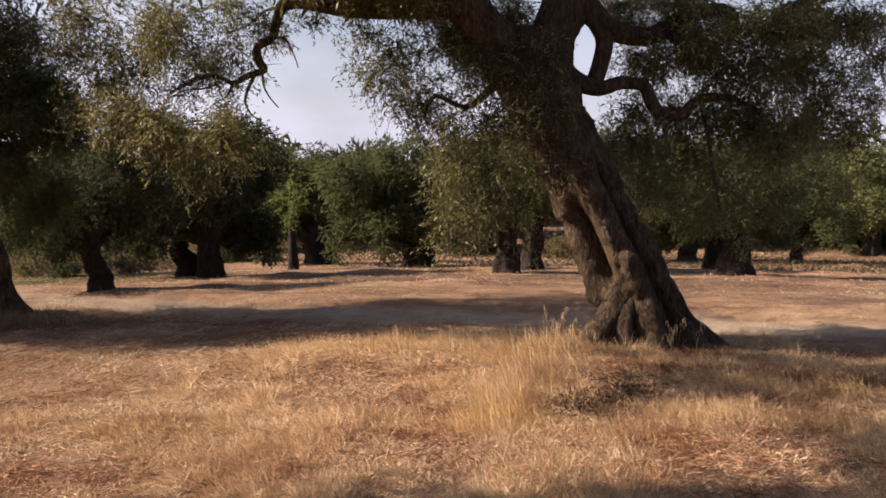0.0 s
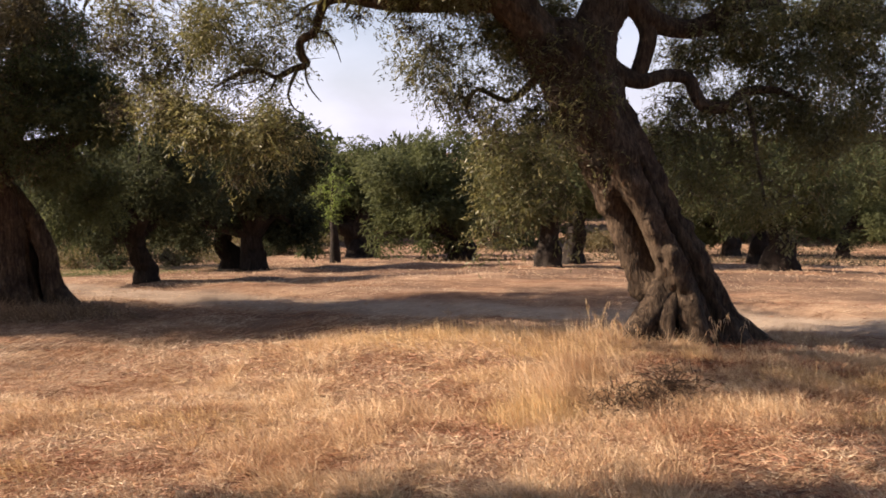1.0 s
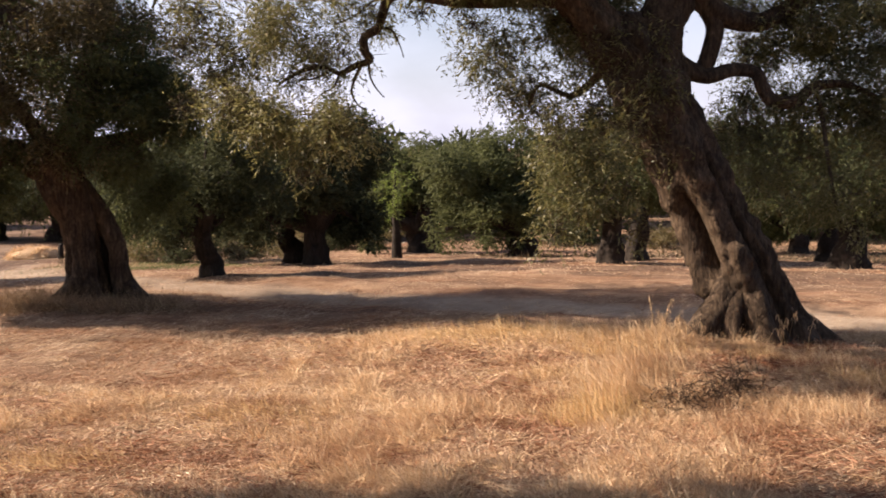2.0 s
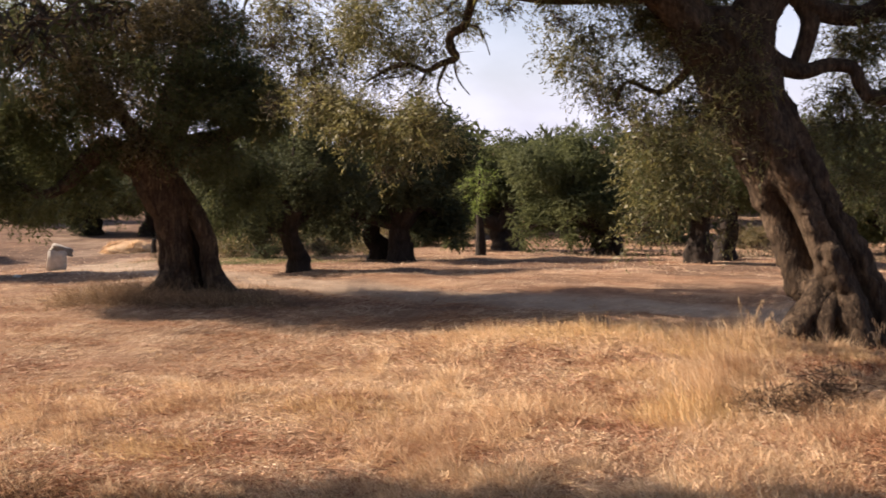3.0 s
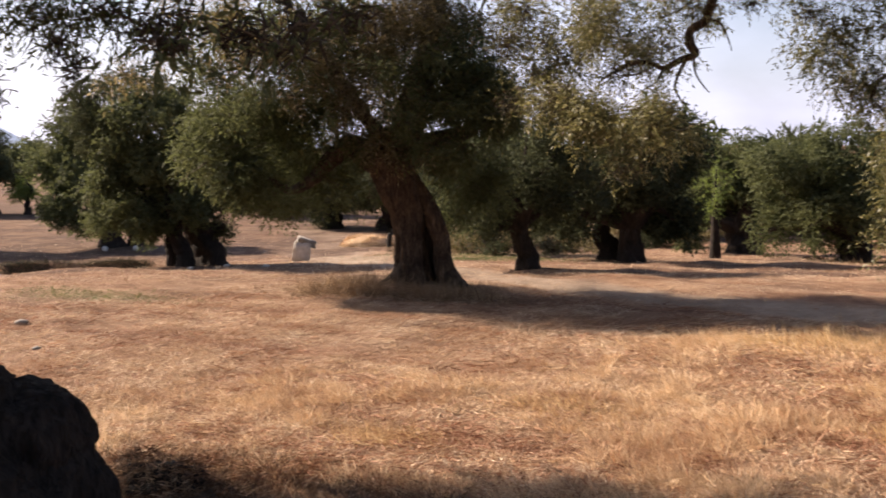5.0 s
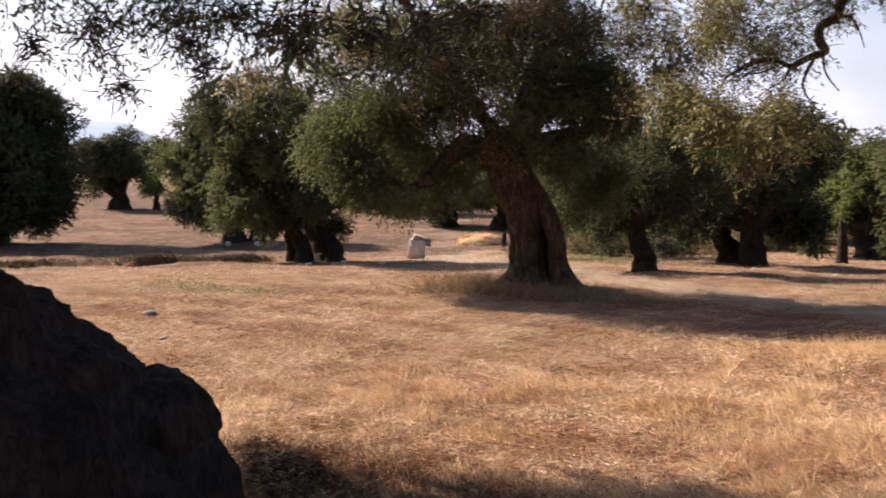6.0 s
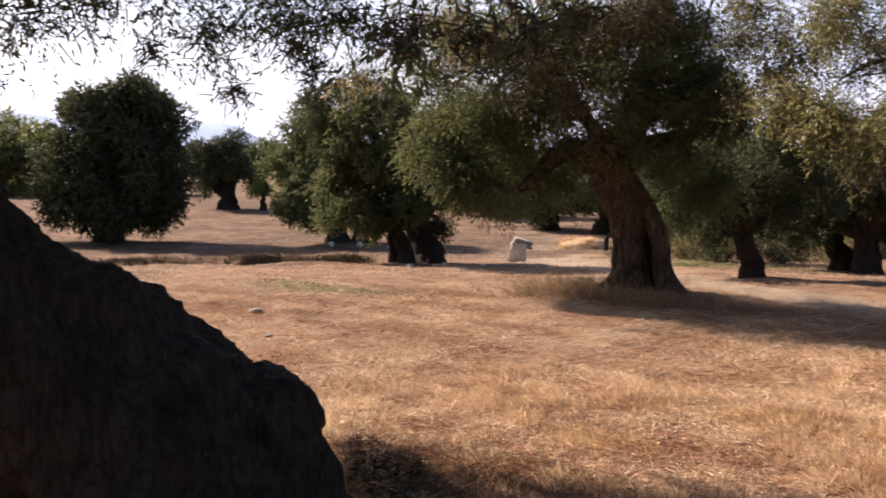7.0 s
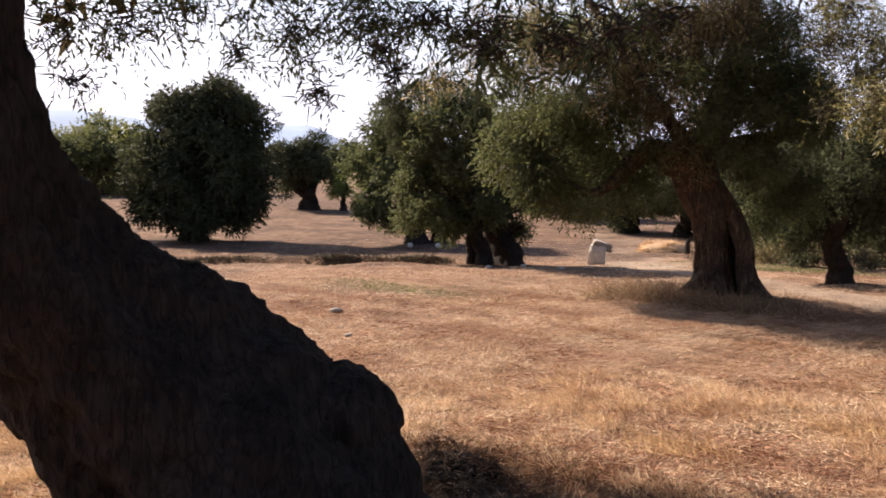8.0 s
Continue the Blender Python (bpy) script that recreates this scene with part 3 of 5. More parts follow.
A_TWIG_A = [(-2.03, 11.03, 2.92, 0.022), (-2.11, 11.01, 2.75, 0.015), (-2.14, 11, 2.62, 0.013), (-2.07, 10.99, 2.48, 0.01), (-1.97, 10.98, 2.43, 0.006)]
A_TWIG_B = [(-1.95, 11.03, 2.97, 0.015), (-1.94, 11.02, 2.81, 0.011), (-1.88, 11.01, 2.68, 0.009), (-1.78, 11, 2.56, 0.006)]
A_TWIG_D = [(-2.27, 11.02, 2.83, 0.015), (-2.35, 11.01, 2.68, 0.011), (-2.46, 11, 2.62, 0.007), (-2.6, 10.99, 2.51, 0.006)]
A_TWIG_E = [(-2.43, 11.03, 2.89, 0.017), (-2.56, 11.03, 2.94, 0.013), (-2.67, 11.04, 3.07, 0.011), (-2.78, 11.06, 3.22, 0.009), (-2.86, 11.07, 3.36, 0.007)]
A_TWIG_F = [(-2.36, 11.02, 2.86, 0.011), (-2.59, 11.01, 2.77, 0.009), (-2.78, 11.01, 2.76, 0.007), (-3.03, 11, 2.64, 0.005)]
A_TWIG_G = [(-1.73, 11.09, 3.64, 0.018), (-1.91, 11.09, 3.61, 0.015), (-2.1, 11.08, 3.46, 0.011), (-2.34, 11.07, 3.37, 0.007)]
A_TWIG_C = [(-1.85, 11.07, 3.32, 0.015), (-1.7, 11.06, 3.3, 0.011), (-1.61, 11.05, 3.14, 0.008), (-1.56, 11.04, 2.99, 0.005)]
A_SIDE = [(0.87, 10.51, 2.69, 0.082), (0.58, 10.61, 2.76, 0.053), (0.41, 10.7, 2.62, 0.042), (0.23, 10.79, 2.54, 0.03), (-0.07, 10.8, 2.66, 0.024), (-0.19, 10.79, 2.45, 0.015)]
A_DROP = [(0.72, 10.47, 2.29, 0.047), (0.53, 10.85, 2.1, 0.03), (0.35, 10.95, 2.06, 0.025), (0.2, 10.93, 1.81, 0.018), (0.16, 10.89, 1.45, 0.012)]
A_CROWN_LEFT = [(-2.96, 11.08, 3.46, 1.17, 0.46, 0.4), (-3.88, 11.09, 3.56, 0.43, 0.37, 0.65), (-2.22, 11.04, 3.06, 0.43, 0.37, 0.35), (-2.78, 11.02, 2.82, 0.55, 0.25, 0.35), (-3.27, 10.3, 2.51, 0.35, 0.29, 0.87), (-2.84, 10.3, 2.28, 0.52, 0.37, 0.66), (-2.27, 10.3, 2.17, 0.52, 0.41, 0.67), (-2.51, 10.3, 1.76, 0.27, 0.24, 0.42), (-2.95, 10.3, 2.34, 0.4, 0.32, 0.68), (-2.18, 10.15, 2.24, 0.39, 0.34, 0.56), (-1.91, 11.08, 3.48, 0.37, 0.31, 0.5), (-1.36, 11.08, 3.48, 0.37, 0.18, 0.25), (-3.64, 11.05, 3.19, 0.49, 0.25, 0.45), (-4.07, 11.05, 3.16, 0.31, 0.25, 0.7), (-3.64, 11.02, 2.82, 0.4, 0.37, 0.9), (-4.01, 10.99, 2.49, 0.31, 0.25, 0.4), (-3.21, 11.04, 3, 0.43, 0.28, 0.5)]
# dense clumps above z 3.7, mostly out of view, were added to shade the trunk
A_CROWN_MID = [(-0.55, 10.74, 3.08, 0.51, 0.45, 0.55), (-0.19, 10.8, 2.6, 0.48, 0.36, 0.5), (-0.74, 10.15, 3.24, 0.28, 0.23, 0.35), (0.29, 10.75, 3.19, 0.42, 0.36, 0.9), (0.09, 9.54, 2.05, 0.38, 0.35, 0.8), (0.47, 9.53, 1.94, 0.43, 0.35, 0.7), (0.35, 9.4, 1.52, 0.5, 0.34, 0.75), (0.09, 9.47, 1.22, 0.24, 0.24, 0.7), (0.73, 9.5, 1.62, 0.24, 0.35, 0.5), (0.82, 9.96, 2.16, 0.22, 0.28, 0.1), (0.65, 9.79, 2.54, 0.36, 0.27, 0.15), (0.44, 10.03, 2.94, 0.31, 0.25, 0.6), (1, 9.77, 2.37, 0.19, 0.25, 0.1), (0.73, 11.08, 3.52, 0.37, 0.31, 1.2), (0.12, 11.19, 3.61, 0.43, 0.25, 1), (-0.47, 10.61, 3.79, 0.65, 0.32, 2), (0.05, 10.56, 3.28, 0.32, 0.26, 1.2), (-1.06, 10.62, 3.99, 0.53, 0.32, 1.8), (0.86, 9.47, 1.24, 0.21, 0.24, 0.4), (0.71, 10.36, 2.2, 0.32, 0.35, 0.2), (0.93, 9.9, 2.71, 0.28, 0.22, 0.4), (0.56, 10.78, 2.45, 0.36, 0.3, 0.5), (1.12, 9.84, 1.96, 0.15, 0.25, 0.4), (-0.01, 10.98, 2.4, 0.43, 0.31, 0.5), (-0.38, 11.02, 2.8, 0.37, 0.37, 0.4), (1.14, 10.03, 3.02, 0.22, 0.17, 0.6), (-0.58, 10.53, 4.03, 0.93, 0.35, 1.3), (-0.49, 9.82, 3.95, 0.92, 0.38, 1.3), (-0.83, 10.86, 4.39, 0.9, 0.42, 1.2), (0.45, 10.89, 2.87, 0.3, 0.28, 0.6), (0.75, 10.87, 2.45, 0.34, 0.3, 0.7), (0.41, 10.89, 2.21, 0.34, 0.28, 0.7), (0.99, 10.85, 2.78, 0.28, 0.28, 0.7), (1.12, 9.89, 2.57, 0.2, 0.26, 0.5), (1.02, 10.55, 2.14, 0.3, 0.28, 0.7)]
A_CROWN_RIGHT = [(2.41, 11.14, 3.09, 0.5, 0.25, 0.96), (2.53, 11.09, 2.53, 0.43, 0.28, 0.54), (2.6, 11.2, 3.65, 0.87, 0.25, 1.04), (3.65, 11.13, 2.96, 0.68, 0.34, 0.96), (3.15, 11.09, 2.47, 0.81, 0.5, 0.6), (2.65, 11.03, 1.85, 0.62, 0.56, 0.42), (3.71, 11.05, 2.09, 0.68, 0.62, 0.6), (4.41, 11.32, 2.84, 0.44, 0.57, 0.66), (4.17, 11.38, 3.48, 0.76, 0.32, 1.25), (2.1, 11.06, 2.17, 0.31, 0.5, 0.54), (3.21, 11, 1.48, 0.68, 0.37, 0.41), (4.67, 11.38, 3.47, 0.38, 0.38, 1.15), (2.96, 11.35, 3.14, 0.57, 0.28, 0.96), (4.26, 11.4, 2.54, 0.51, 0.45, 0.66), (3.5, 11.47, 3.37, 0.57, 0.26, 0.96), (1.98, 11.2, 3.65, 0.31, 0.25, 0.43), (2.09, 11.29, 2.52, 0.32, 0.22, 0.42), (1.93, 11.24, 1.92, 0.24, 0.35, 0.48), (2.25, 11.21, 1.6, 0.38, 0.38, 0.37), (4.97, 11.45, 3.17, 0.38, 0.51, 1.02), (4.87, 11.4, 2.59, 0.29, 0.35, 0.4), (3.05, 10.77, 3.37, 0.48, 0.24, 1.01), (3.96, 11.14, 3.02, 0.5, 0.43, 0.64), (4.53, 11.26, 2.15, 0.38, 0.44, 0.55), (3.74, 10.88, 3.47, 0.48, 0.3, 0.83), (2.66, 10.66, 3.28, 0.36, 0.24, 0.5), (2.19, 11.39, 2.55, 0.29, 0.26, 0.8), (1.97, 11.43, 2.21, 0.23, 0.26, 0.8), (2.27, 11.37, 2.99, 0.29, 0.26, 0.8), (2.57, 11.31, 3.36, 0.36, 0.26, 0.8), (2.09, 11.41, 3.50, 0.26, 0.20, 0.6), (0.78, 11.27, 3.58, 0.26, 0.26, 0.9), (0.89, 11.16, 3.32, 0.22, 0.16, 0.7), (2.13, 11.3, 3.05, 0.3, 0.28, 0.7), (2.46, 11.34, 2.45, 0.33, 0.3, 0.7), (2.91, 11.12, 2.5, 0.35, 0.28, 0.7), (3.22, 11.14, 3.02, 0.4, 0.28, 0.6), (3.46, 11.07, 2.46, 0.36, 0.3, 0.7), (2.24, 11.18, 2.14, 0.3, 0.3, 0.7), (2.74, 11.17, 2.07, 0.36, 0.3, 0.6), (2.65, 11.39, 3.37, 0.35, 0.25, 0.5)]
# unseen upper clumps, many added only to shade the trunk and the ground beside it
A_CROWN_UNSEEN = [(-1.9, 8.4, 4.3, 0.9, 0.45, 1.2), (-0.75, 8.65, 4.4, 1.04, 0.5, 1.0), (1.1, 11.12, 5.02, 1.46, 0.73, 0.25), (3.23, 11.3, 4.82, 1.43, 0.68, 0.4), (0.13, 10.87, 5.6, 1.78, 0.83, 0.25), (2.5, 11.39, 5.75, 1.86, 0.87, 0.3), (0.6, 8.97, 4.59, 1.47, 0.49, 0.9), (1.85, 9.08, 4.65, 1.29, 0.5, 0.8), (1.21, 9.54, 4.24, 0.63, 0.26, 0.8), (-1.3, 10.4, 4.8, 0.8, 0.42, 1.6), (-0.2, 10.5, 5.0, 0.8, 0.4, 1.6), (-2.9, 11.0, 4.9, 1.0, 0.4, 1.4), (-1.2, 10.45, 4.2, 0.6, 0.3, 3.0), (-0.5, 10.4, 4.25, 0.5, 0.3, 3.0), (-2.2, 9.1, 4.5, 0.7, 0.4, 1.7), (-1.2, 9.1, 4.6, 0.7, 0.4, 1.6), (-3.4, 8.3, 4.4, 0.8, 0.4, 1.5), (-4.2, 8.5, 4.4, 0.6, 0.35, 1.1), (-2.9, 7.4, 4.4, 0.6, 0.35, 0.9)]


def leaning_tree():
    t = tree_root(A_BASE, "old leaning olive tree with a twisted hollow trunk in dry grass")
    hollows = [(-1.0, 0.12, 0.85, 0.04, 0.62), (-2.4, 0.26, 0.6, 0.24, 0.54), (-1.5, 0.16, 0.45, -0.1, 0.14), (-2.2, 0.1, 0.35, 0.56, 0.68), (-1.9, 0.09, 0.3, 0.64, 0.74), (-2.75, 0.12, 0.4, 0.7, 0.82), (-0.5, 0.14, 0.45, 0.06, 0.5)]
    trunk = part("trunk", tube_mesh("trunk", A_TRUNK, A_BASE, BARK, 96, 12, 0.13, 3, hollows, roots=0.12, lumps=5.0, rough=0.014), t, "twisted grey-brown trunk with dark hollows")
    for k, pts in enumerate((A_ROOT_A, A_ROOT_B, A_ROOT_C, A_ROOT_D)):
        part("root", tube_mesh("root", pts, A_BASE, BARK, 24, 6, 0.16, 33 + k, lumps=5.0), trunk)
    for k, pts in enumerate((A_LEFT, A_CENTRE)):
        part("limb", tube_mesh("limb", pts, A_BASE, BARK, 28, 7, 0.16, 10 + k), t)
    arch, right, strut, low = [part("branch", tube_mesh("branch", pts, A_BASE, BARK, 12, 5, 0.14, 20 + k), t) for k, pts in enumerate((A_ARCH, A_RIGHT, A_STRUT, A_LOW))]
    bearer = [low] + [arch] * 7 + [t, t]
    for k, pts in enumerate((A_HANG, A_TWIG_A, A_TWIG_B, A_TWIG_C, A_TWIG_D, A_TWIG_E, A_TWIG_F, A_TWIG_G, A_SIDE, A_DROP)):
        part("twig", tube_mesh("twig", pts, A_BASE, TWIG, 7, 4, 0.1, 30 + k), bearer[k])
    for k, cl in enumerate((A_CROWN_LEFT, A_CROWN_MID, A_CROWN_RIGHT, A_CROWN_UNSEEN)):
        tagged(part("crown", crown_mesh("crown", cl, A_BASE, LEAF, 40 + k, (10800, 11500, 9500, 900)[k], (0.052, 0.052, 0.052, 0.125)[k], lobes=24, tight=0.68, spread=(0.15, 1.05), shell=0.55), t), kind="stuff")
        tagged(part("brushwood", twig_mesh("brushwood", cl, A_BASE, TWIG, 50 + k, (95, 70, 80, 20)[k]), t), kind="stuff")


leaning_tree()

# ---- the wide olive tree by the track ----
C_BASE = (-5.79, 12.50, -0.00)
C_TRUNK = [(-5.95, 12.4, -0.25, 0.43), (-5.96, 12.41, 0.05, 0.33), (-5.98, 12.41, 0.28, 0.265), (-6.0, 12.43, 0.51, 0.23), (-6.01, 12.44, 0.74, 0.22), (-6.05, 12.43, 1.05, 0.24), (-6.11, 12.37, 1.38, 0.27), (-6.19, 12.27, 1.71, 0.28), (-6.25, 12.23, 1.94, 0.26), (-6.28, 12.21, 2.17, 0.2)]
C_STEM = [(-5.42, 12.6, -0.12, 0.24), (-5.5, 12.56, 0.17, 0.165), (-5.56, 12.54, 0.44, 0.135), (-5.58, 12.54, 0.69, 0.125), (-5.66, 12.53, 0.97, 0.13), (-5.86, 12.5, 1.31, 0.15), (-6.05, 12.42, 1.57, 0.16)]
C_SPLIT_BACK = [(-5.74, 12.74, -0.1, 0.2), (-5.76, 12.74, 0.4, 0.17), (-5.8, 12.7, 0.8, 0.16), (-5.92, 12.6, 1.3, 0.14)]
C_ROOT_A = [(-6.0, 12.25, 0.36, 0.1), (-6.09, 12.1, 0.19, 0.11), (-6.22, 11.94, 0.08, 0.085), (-6.34, 11.78, -0.02, 0.05)]
C_ROOT_B = [(-5.45, 12.49, 0.28, 0.09), (-5.3, 12.46, 0.12, 0.09), (-5.1, 12.45, 0.0, 0.06)]
C_UP = [(-6.25, 12.52, 1.79, 0.281), (-6.13, 12.61, 2.17, 0.234), (-6.04, 12.69, 2.64, 0.203), (-6.01, 12.98, 3.2, 0.19), (-5.95, 13.16, 3.76, 0.16), (-5.98, 13.35, 4.58, 0.129), (-6.08, 13.42, 5.54, 0.072)]
C_LEFT = [(-6.28, 12.51, 1.79, 0.266), (-6.53, 12.31, 1.83, 0.186), (-6.73, 12.05, 2.02, 0.153), (-6.92, 11.85, 1.84, 0.121), (-7.08, 11.66, 1.58, 0.09), (-7.3, 11.45, 1.43, 0.06), (-7.47, 11.19, 1.59, 0.037)]
C_UPLEFT = [(-6.36, 12.5, 1.98, 0.15), (-6.53, 12.26, 2.33, 0.095), (-6.74, 12.02, 2.78, 0.075), (-7, 11.76, 3.29, 0.06), (-7.26, 11.51, 3.79, 0.05), (-7.62, 11.44, 4.37, 0.035)]
C_RIGHT = [(-6.14, 12.57, 1.86, 0.219), (-5.9, 12.89, 2.06, 0.159), (-5.57, 13.13, 2.17, 0.112), (-5.35, 13.23, 2.29, 0.08), (-5.2, 13.31, 2.57, 0.048)]
C_LOW = [(-5.64, 13.1, 2.13, 0.08), (-5.47, 13.14, 1.89, 0.048), (-5.37, 13.05, 1.7, 0.024)]
C_CROWN_LEFT = [(-7.89, 11.06, 1.81, 0.74, 0.74, 1.5), (-8.12, 11.05, 2.47, 0.52, 0.37, 1.2), (-7.4, 11.2, 1.37, 0.63, 0.37, 1.2), (-7.47, 11.51, 2.55, 0.82, 0.6, 1.3), (-7.27, 11.78, 3.38, 0.98, 0.68, 0.8), (-7.04, 11.9, 1.72, 0.46, 0.46, 0.9), (-6.75, 12.72, 1.34, 0.36, 0.36, 0.6), (-7.26, 12.78, 2.67, 0.57, 0.49, 1), (-8.69, 12.63, 2.2, 0.83, 0.67, 1.8), (-7.9, 12.57, 1.95, 0.65, 0.53, 1.7), (-8.39, 11.46, 3.17, 0.57, 0.46, 1.2), (-8.09, 11.84, 3.72, 0.69, 0.42, 1.2), (-7.01, 12.25, 3.86, 0.77, 0.39, 0.7), (-7.18, 12.25, 2.41, 0.43, 0.39, 1), (-7.54, 12.48, 2.82, 0.48, 0.4, 0.8)]
C_CROWN_MID = [(-6.51, 12.59, 3.34, 0.94, 0.7, 0.95), (-6.51, 13.26, 2.59, 0.66, 0.49, 0.8), (-5.87, 12.89, 3.88, 0.94, 0.63, 0.8), (-6.07, 11.71, 2.6, 0.44, 0.37, 0.7), (-6.58, 13.4, 2.14, 0.5, 0.33, 0.8), (-6.19, 11.92, 2.01, 0.52, 0.3, 0.8), (-5.64, 12.24, 2.05, 0.41, 0.3, 0.7), (-5.49, 12.99, 3.57, 0.63, 0.47, 0.8), (-5.08, 13.46, 3.52, 0.48, 0.48, 0.5)]
C_CROWN_RIGHT = [(-5.19, 13.22, 2.71, 0.73, 0.56, 1.8), (-5.46, 12.69, 2.67, 0.46, 0.46, 1), (-5.25, 13.5, 1.53, 0.49, 0.41, 0.7), (-5.78, 13.62, 1.44, 0.37, 0.42, 0.7), (-4.99, 12.66, 2.69, 0.52, 0.38, 2.0), (-5.27, 12.44, 2.99, 0.42, 0.3, 1.5), (-4.85, 12.82, 2.47, 0.31, 0.27, 1.6), (-5.51, 12.77, 1.7, 0.39, 0.31, 1.3), (-5.18, 13.01, 1.46, 0.43, 0.43, 1.2), (-5.52, 12.99, 1.06, 0.36, 0.28, 0.9), (-4.96, 13.1, 1.78, 0.32, 0.28, 1.0), (-7.15, 11.94, 1.8, 0.47, 0.35, 1.2), (-6.94, 12.17, 1.48, 0.36, 0.28, 0.8), (-6.54, 11.94, 2.1, 0.42, 0.27, 1.3), (-5.65, 11.6, 2.47, 0.4, 0.33, 1.1), (-5.23, 11.91, 2.55, 0.4, 0.29, 1.1), (-4.87, 12.17, 2.73, 0.33, 0.26, 1.2), (-5.48, 11.79, 2.04, 0.33, 0.26, 1.0), (-5.11, 12.06, 1.9, 0.33, 0.3, 1.1), (-5.79, 11.53, 2.93, 0.4, 0.33, 0.8), (-4.8, 12.3, 2.32, 0.3, 0.26, 1.1), (-5.27, 11.89, 3.09, 0.44, 0.29, 0.9), (-5.03, 12.31, 3.54, 0.38, 0.34, 0.9), (-5.16, 12.15, 3.02, 0.34, 0.30, 1.3), (-4.82, 12.40, 2.93, 0.34, 0.30, 1.3), (-4.63, 12.58, 2.60, 0.29, 0.26, 1.3), (-4.99, 12.33, 2.42, 0.34, 0.29, 1.2), (-5.21, 12.24, 1.97, 0.30, 0.26, 1.0), (-4.83, 12.61, 2.11, 0.27, 0.19, 0.5), (-3.83, 13.47, 2.44, 0.5, 0.4, 1), (-3.61, 13.73, 2.14, 0.45, 0.35, 0.9), (-4.13, 13.38, 2.59, 0.5, 0.4, 1)]
C_CROWN_FRONT = [(-6.54, 11.37, 2.81, 0.41, 0.37, 0.8), (-6.83, 11.20, 3.31, 0.44, 0.37, 0.8), (-6.12, 11.59, 3.10, 0.44, 0.37, 0.8), (-6.29, 11.50, 2.49, 0.33, 0.26, 0.6), (-5.75, 11.90, 3.25, 0.41, 0.37, 0.7), (-5.66, 11.94, 2.64, 0.37, 0.30, 0.6), (-6.02, 11.65, 3.67, 0.52, 0.37, 0.8), (-5.21, 12.14, 3.54, 0.45, 0.37, 0.6), (-7.02, 11.08, 2.67, 0.37, 0.30, 0.7), (-7.35, 10.86, 3.43, 0.44, 0.37, 0.7), (-7.59, 10.70, 3.01, 0.33, 0.30, 0.5), (-5.50, 11.90, 3.74, 0.37, 0.30, 0.6), (-8.80, 10.01, 2.93, 0.38, 0.30, 0.7), (-8.41, 10.34, 3.26, 0.41, 0.34, 0.7), (-7.91, 10.72, 3.44, 0.41, 0.34, 0.7), (-7.40, 10.95, 3.21, 0.41, 0.34, 0.7), (-8.29, 10.43, 3.80, 0.45, 0.34, 0.6), (-7.68, 10.89, 3.87, 0.45, 0.34, 0.6), (-7.01, 11.20, 3.63, 0.41, 0.34, 0.6), (-6.32, 11.49, 2.63, 0.33, 0.30, 1.0), (-6.42, 11.43, 2.28, 0.30, 0.22, 0.9), (-6.12, 11.71, 2.20, 0.26, 0.19, 0.8), (-6.72, 11.26, 2.95, 0.33, 0.30, 0.9)]
C_CROWN_TOP = [(-7.15, 12.54, 5.06, 1.8, 0.86, 1), (-5.53, 13.14, 5.05, 1.41, 0.86, 1), (-7.24, 13.37, 5.07, 1.32, 0.74, 0.6), (-5.99, 11.65, 4.72, 1.21, 0.64, 0.5)]


def wide_tree():
    t = tree_root(C_BASE, "broad old olive tree with a split hollow trunk by the track")
    trunk = part("trunk", tube_mesh("trunk", C_TRUNK, C_BASE, BARK, 56, 8, 0.11, 7, [(-2.0, 0.2, 0.25, 0.0, 0.5), (-0.1, 0.17, 0.5, 0.12, 0.5)], roots=0.12, lumps=3.5, rough=0.016), t, "stout trunk with a dark split")
    part("stem", tube_mesh("stem", C_STEM, C_BASE, BARK, 30, 7, 0.11, 17, roots=0.12, lumps=4.0, rough=0.012), trunk)
    # dark tube added behind the split so that the gap reads as shade
    part("split_back", tube_mesh("split_back", C_SPLIT_BACK, C_BASE, BARK_SHADED_DARK, 16, 5, 0.1, 19), trunk, "dark tube added behind the split for its shade")
    for k, pts in enumerate((C_ROOT_A, C_ROOT_B)):
        part("root", tube_mesh("root", pts, C_BASE, BARK, 24, 6, 0.16, 63 + k, lumps=5.0), trunk)
    for k, pts in enumerate((C_UP, C_LEFT, C_UPLEFT, C_RIGHT)):
        limb = part("limb", tube_mesh("limb", pts, C_BASE, BARK, 14, 6, 0.16, 60 + k), t)
    part("branch", tube_mesh("branch", C_LOW, C_BASE, BARK, 8, 4, 0.12, 66), limb)
    # the left crown takes the darker LEAF_MID in place of shade falling on it
    for k, (cl, mat, dens, leaf) in enumerate(((C_CROWN_LEFT, LEAF_MID, 5400, 0.063), (C_CROWN_MID, LEAF_BROWN, 5800, 0.06), (C_CROWN_RIGHT, LEAF_MID, 7500, 0.06), (C_CROWN_TOP, LEAF_BROWN, 420, 0.15), (C_CROWN_FRONT, LEAF_BROWN, 5000, 0.055))):
        tagged(part("crown", crown_mesh("crown", cl, C_BASE, mat, 70 + k, dens, leaf, lobes=15, tight=0.8, spread=(0.2, 0.95), shell=0.5), t), kind="stuff")
        tagged(part("brushwood", twig_mesh("brushwood", cl, C_BASE, TWIG, 76 + k, 22), t), kind="stuff")


wide_tree()

